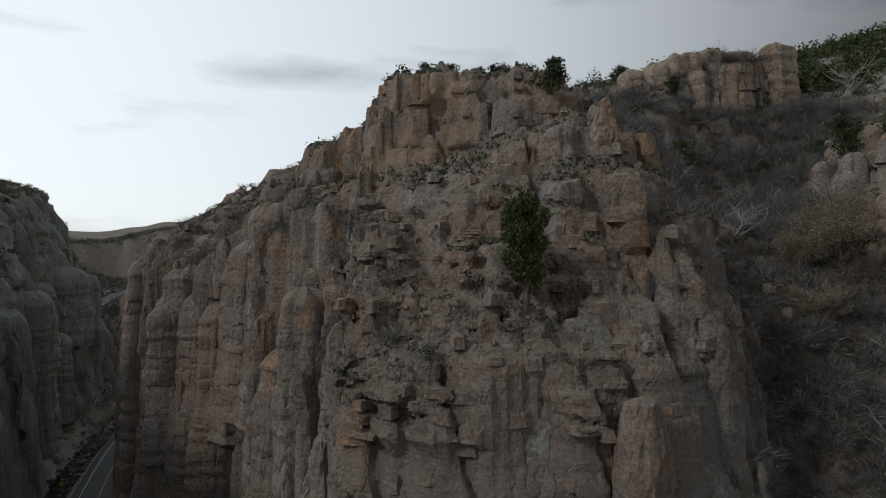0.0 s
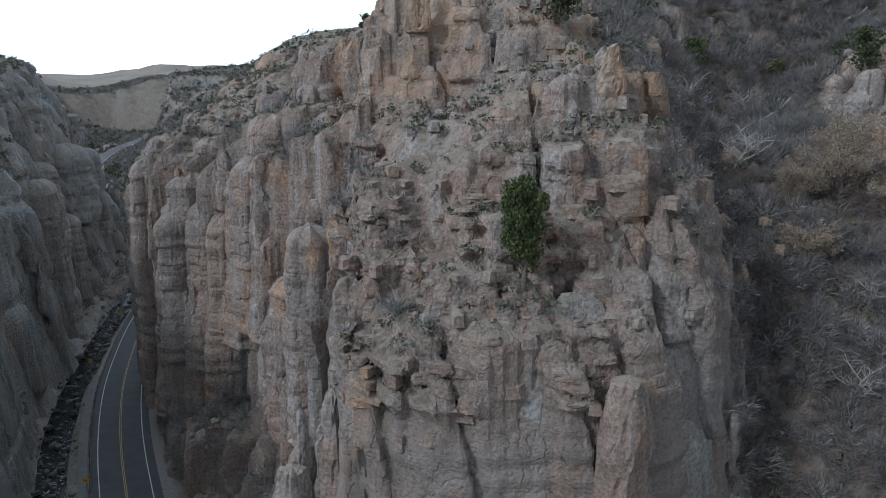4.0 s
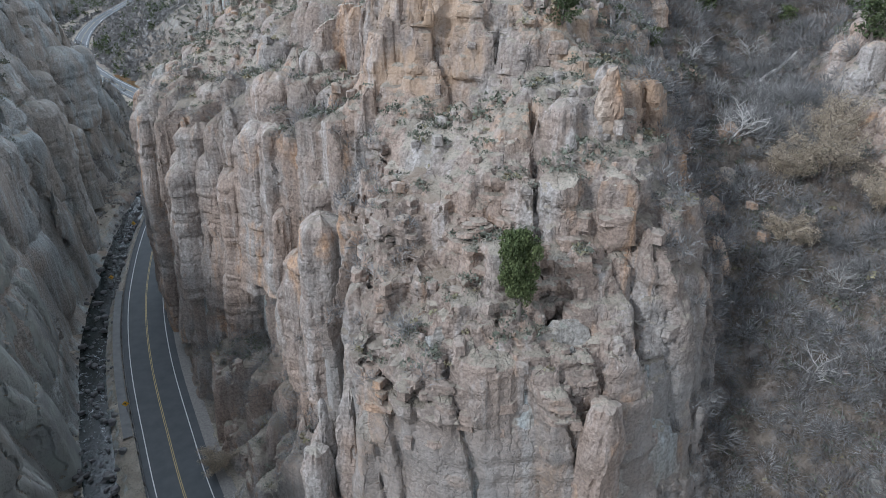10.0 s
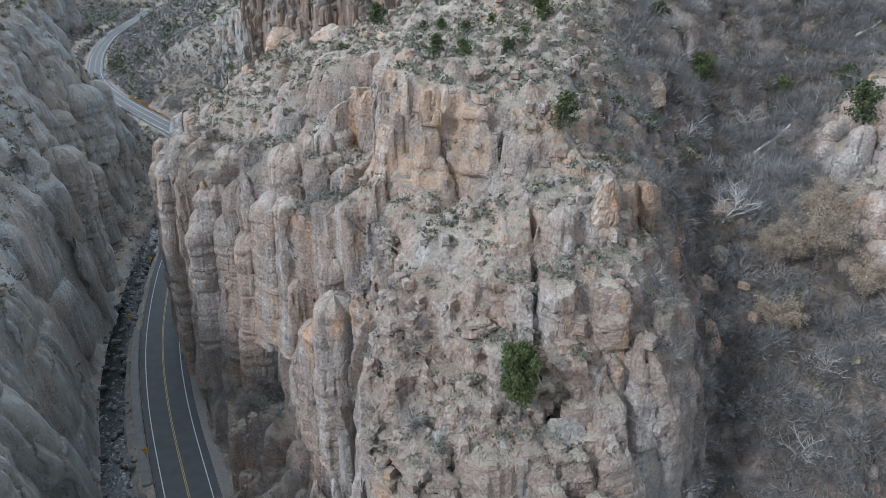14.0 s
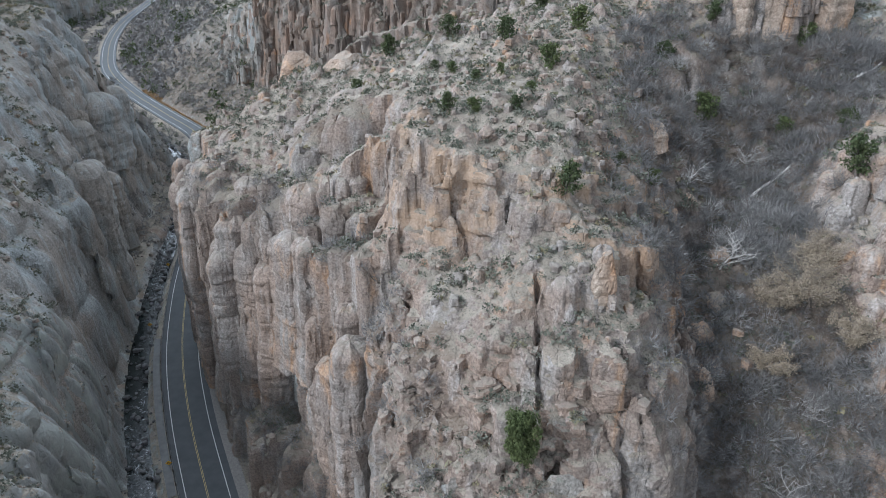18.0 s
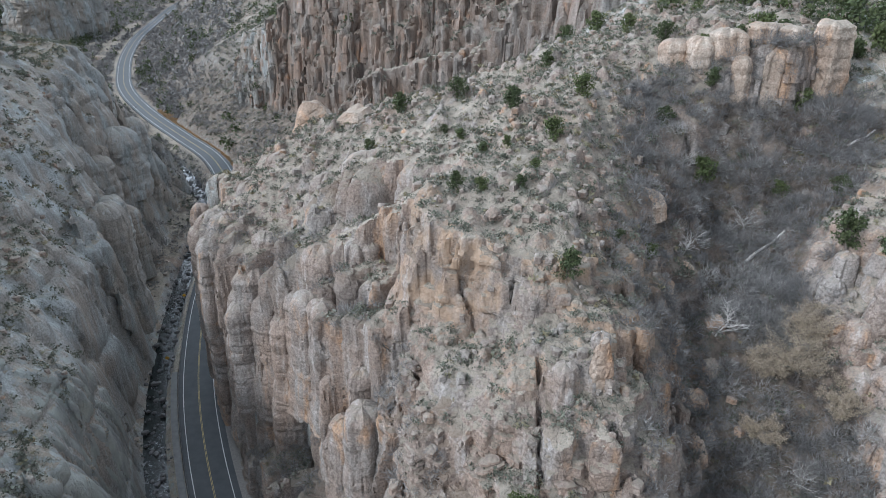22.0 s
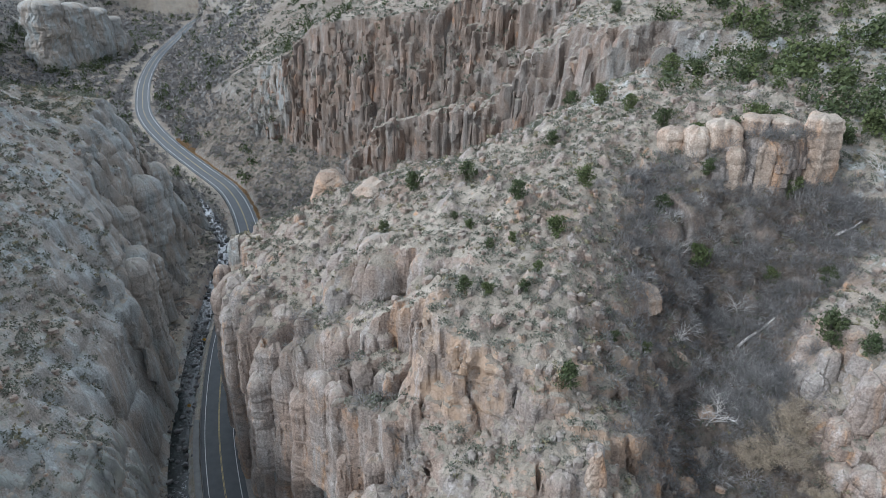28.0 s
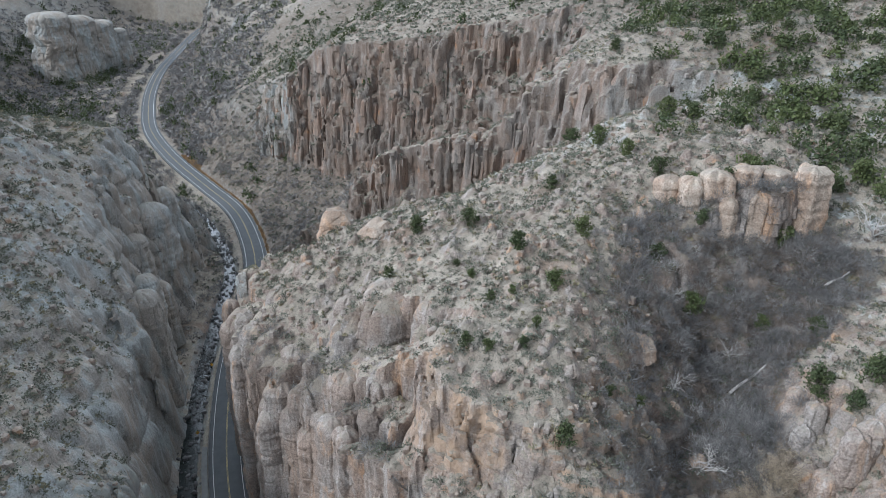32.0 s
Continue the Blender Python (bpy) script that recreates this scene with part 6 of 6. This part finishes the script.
# ---- creek ----
def make_water():
    m = Nodes("creek_water", 0.08, 0.5)
    foam = m.ramp(m.noise(0.9, 5, 0.7, warp=1.5), 0.56, 0.68)
    fall = m.ramp(m.noise(0.035, 1, 0.5), 0.42, 0.6)
    c = m.mix(m.math("MULTIPLY", foam, fall), (0.016, 0.021, 0.021), (0.6, 0.63, 0.65))
    return m.done(c, m.bump(m.noise(2.0, 4, 0.6), 0.5, 0.15), m.ramp(foam, 0, 1, 0.06, 0.5))


MAT_WATER = make_water()
ys = np.arange(-30, 520, 1.0)
mid = creek_mid(ys)
cv = []
for y, m_ in zip(ys, mid):
    for e in (-2.3, -0.8, 0.8, 2.3):
        px, py, pz, _ = on_road(float(y), float(m_) + e)
        cv.append((px, py, pz - 1.6))
cf = np.array([(i * 4 + j, i * 4 + j + 1, i * 4 + j + 5, i * 4 + j + 4) for i in range(len(ys) - 1) for j in range(3)])
tagged(new("water", mesh_from("water", np.array(cv), cf, MAT_WATER, True)), "narrow rocky creek with dark pools and white riffles", "creek", kind="structure")
n = 1000
y = SPREAD.uniform(40, 300, n)
off = creek_mid(y) + SPREAD.normal(size=n) * 2.2
off = np.minimum(off, -6.4)
spots = np.array([on_road(float(a), float(b))[:3] for a, b in zip(y, off)])
spots[:, 2] += -2.0 + 0.35 * np.abs(off - creek_mid(y))
ang, sz = SPREAD.rand(n) * 6.3, 0.25 + 0.9 * SPREAD.rand(n) ** 3
v, f, per = prisms(spots, np.stack([np.cos(ang), np.sin(ang)], 1), sz * 1.4, sz, sz * 0.7, SPREAD, sides=6, boxy=0.3, inset=0.55, lean=0.0, rings=3)
MAT_COBBLE = make_plain("creek_stone", (0.075, 0.075, 0.08), (0.19, 0.185, 0.18), 0.7)
stuff("creek_stones", joined(v, f, per), MAT_COBBLE, "grey cobbles and boulders along the creek bed", "stones")


# ---- far woods and brush ----
FAR = np.random.RandomState(77)


def far_trees(n, box_, keep, size, rng):
    x, y = rng.uniform(box_[0], box_[1], n), rng.uniform(box_[2], box_[3], n)
    z = ground_z(x, y)
    ok = keep(x, y, z) & (np.abs(road_offset(x, y)) > 7.5)
    p = np.stack([x, y, z], 1)[ok]
    r = size[0] + (size[1] - size[0]) * rng.rand(len(p)) ** 1.5
    return p, r


p, r = far_trees(2200, (20, 200, 112, 330), lambda x, y, z: (FAR.rand(len(x)) < np.clip((x - 30) / 40, 0, 1) * np.clip(patchy(x, y, 0.03) * 1.6 - 0.2, 0, 1)) & ~((x < 66) & (y < 124)), (1.3, 3.0), FAR)
half = FAR.rand(len(p)) < 0.45
stuff("young_wood", tufts(p[half], r[half], 170, 0.16, 1.6, FAR), MAT_BRIGHT, "lighter green bushy junipers among the wood on the slope", "wood")
p, r = p[~half], r[~half]
stuff("juniper_wood", tufts(p, r, 170, 0.16, 1.8, FAR), MAT_JUNIPER, "dark green juniper wood on the slope behind the ridge", "wood")
p, r = far_trees(2600, (-420, 260, 262, 640), lambda x, y, z: FAR.rand(len(x)) < 0.25 + 0.9 * np.clip(patchy(x, y, 0.012) - 0.4, 0, 1) + 0.1 * (x < -175), (1.2, 2.8), FAR)
r, p = r[np.hypot(p[:, 0] + 332, p[:, 1] - 530) > 18], p[np.hypot(p[:, 0] + 332, p[:, 1] - 530) > 18]
stuff("far_junipers", tufts(p, r, 40, 0.3, 1.7, FAR), MAT_JUNIPER, "scattered junipers over the far slopes", "wood")
p, r = far_trees(11000, (-280, 30, 150, 480), lambda x, y, z: (FAR.rand(len(x)) < np.clip(1.25 - np.abs(road_offset(x, y)) / 90, 0.0, 1) * (0.35 + 0.75 * patchy(x, y, 0.05))) & (z < 26), (1.3, 3.4), FAR)
q, s_ = far_trees(520, (-330, -140, 215, 430), lambda x, y, z: FAR.rand(len(x)) < np.clip(patchy(x, y, 0.02) * 2 - 0.5, 0, 1), (1.4, 2.8), FAR)
stuff("far_firs", tufts(q, s_, 50, 0.26, 2.2, FAR), MAT_JUNIPER, "dark conifers on the far side of the valley", "wood")
stuff("valley_brush", domes(p, r, 70, 0.1, FAR), MAT_TWIG, "leafless grey willows and brush on the valley floor", "brush")
p, r = far_trees(15000, (-150, 140, 196, 440), lambda x, y, z: FAR.rand(len(x)) < 0.8, (0.5, 1.1), FAR)
stuff("far_sage", tufts(p, r, 9, 0.5, 0.8, FAR), MAT_SAGE, "grey-green sage over the far slopes", "shrub")
near_creek = lambda x, y: np.abs(road_offset(x, y) - creek_mid(y)) < 4
p, r = far_trees(15000, (-420, -150, 300, 700), lambda x, y, z: (FAR.rand(len(x)) < 0.6 + 0.35 * np.clip((48 - z) / 20, 0, 1)) & ~near_creek(x, y) & (np.hypot(x + 332, y - 530) > 16), (1.4, 3.2), FAR)
stuff("valley_thicket", tufts(p, r, 13, 0.3, 0.9, FAR), MAT_TWIG, "dense leafless grey brush up the valley", "brush")
p, r = far_trees(1500, (-390, -215, 320, 560), lambda x, y, z: FAR.rand(len(x)) < np.clip(patchy(x, y, 0.02) * 2 - 0.3, 0, 1) * (road_offset(x, y) < -32), (1.6, 3.4), FAR)
stuff("valley_conifers", tufts(p, r, 60, 0.24, 2.3, FAR), MAT_JUNIPER, "dark green conifers standing in the valley brush", "wood")
MAT_STRAW = make_leaf("straw_grass", (0.4, 0.26, 0.13), (0.34, 0.25, 0.15), (0.22, 0.15, 0.09))
y = FAR.uniform(128, 330, 3600)
off = 5.2 + 3.4 * FAR.rand(3600) ** 1.6
spots = np.array([on_road(float(a), float(b))[:3] for a, b in zip(y, off)])
stuff("verge_grass", tufts(spots, 0.4 + 0.4 * FAR.rand(3600), 12, 0.4, 0.5, FAR), MAT_STRAW, "orange-tan dry grass along the road's edge", "grass")
p, r = far_trees(9000, (-330, 80, 320, 690), lambda x, y, z: (FAR.rand(len(x)) < 0.75) & (z > 4), (0.8, 1.9), FAR)
stuff("slope_sage", tufts(p, r, 9, 0.42, 0.8, FAR), MAT_SAGE, "grey-green sage on the slope above the valley", "shrub")
p, r = far_trees(900, (-300, 80, 380, 690), lambda x, y, z: (FAR.rand(len(x)) < 0.55) & (z > 8), (1.4, 2.8), FAR)
stuff("slope_junipers", tufts(p, r, 40, 0.28, 1.5, FAR), MAT_JUNIPER, "dark junipers dotted over the far hillside", "wood")
p, r = far_trees(6500, (-560, -230, 610, 1050), lambda x, y, z: FAR.rand(len(x)) < 0.55 + 0.45 * patchy(x, y, 0.02), (2.0, 4.2), FAR)
stuff("distant_brush", tufts(p, r, 12, 0.3, 0.9, FAR), MAT_TWIG, "grey brush over the distant valley head", "brush")
p, r = far_trees(900, (-560, -200, 610, 1050), lambda x, y, z: FAR.rand(len(x)) < patchy(x, y, 0.02), (2.0, 3.6), FAR)
stuff("distant_conifers", tufts(p, r, 34, 0.3, 1.8, FAR), MAT_JUNIPER, "dark conifers dotted over the distant valley head", "wood")
# pale leafless bushes of the gully floor
p, _ = scatter(420, (28, 60, 44, 106), lambda x, y, z, s: (FAR.rand(len(x)) < brush_zone(x, y) * 0.45) & (s < 4), FAR)
MAT_PALE = make_leaf("pale_twig", (0.4, 0.39, 0.38), (0.48, 0.46, 0.44), (0.22, 0.215, 0.21), 0.4)
r = 1.3 + 1.1 * FAR.rand(len(p))
stuff("pale_brush", merge([domes(p, r, 150, 0.035, FAR), sprays(p, r, 18, 0.035, 1.0, FAR)]), MAT_PALE, "pale bleached leafless bushes among the thickets", "brush")
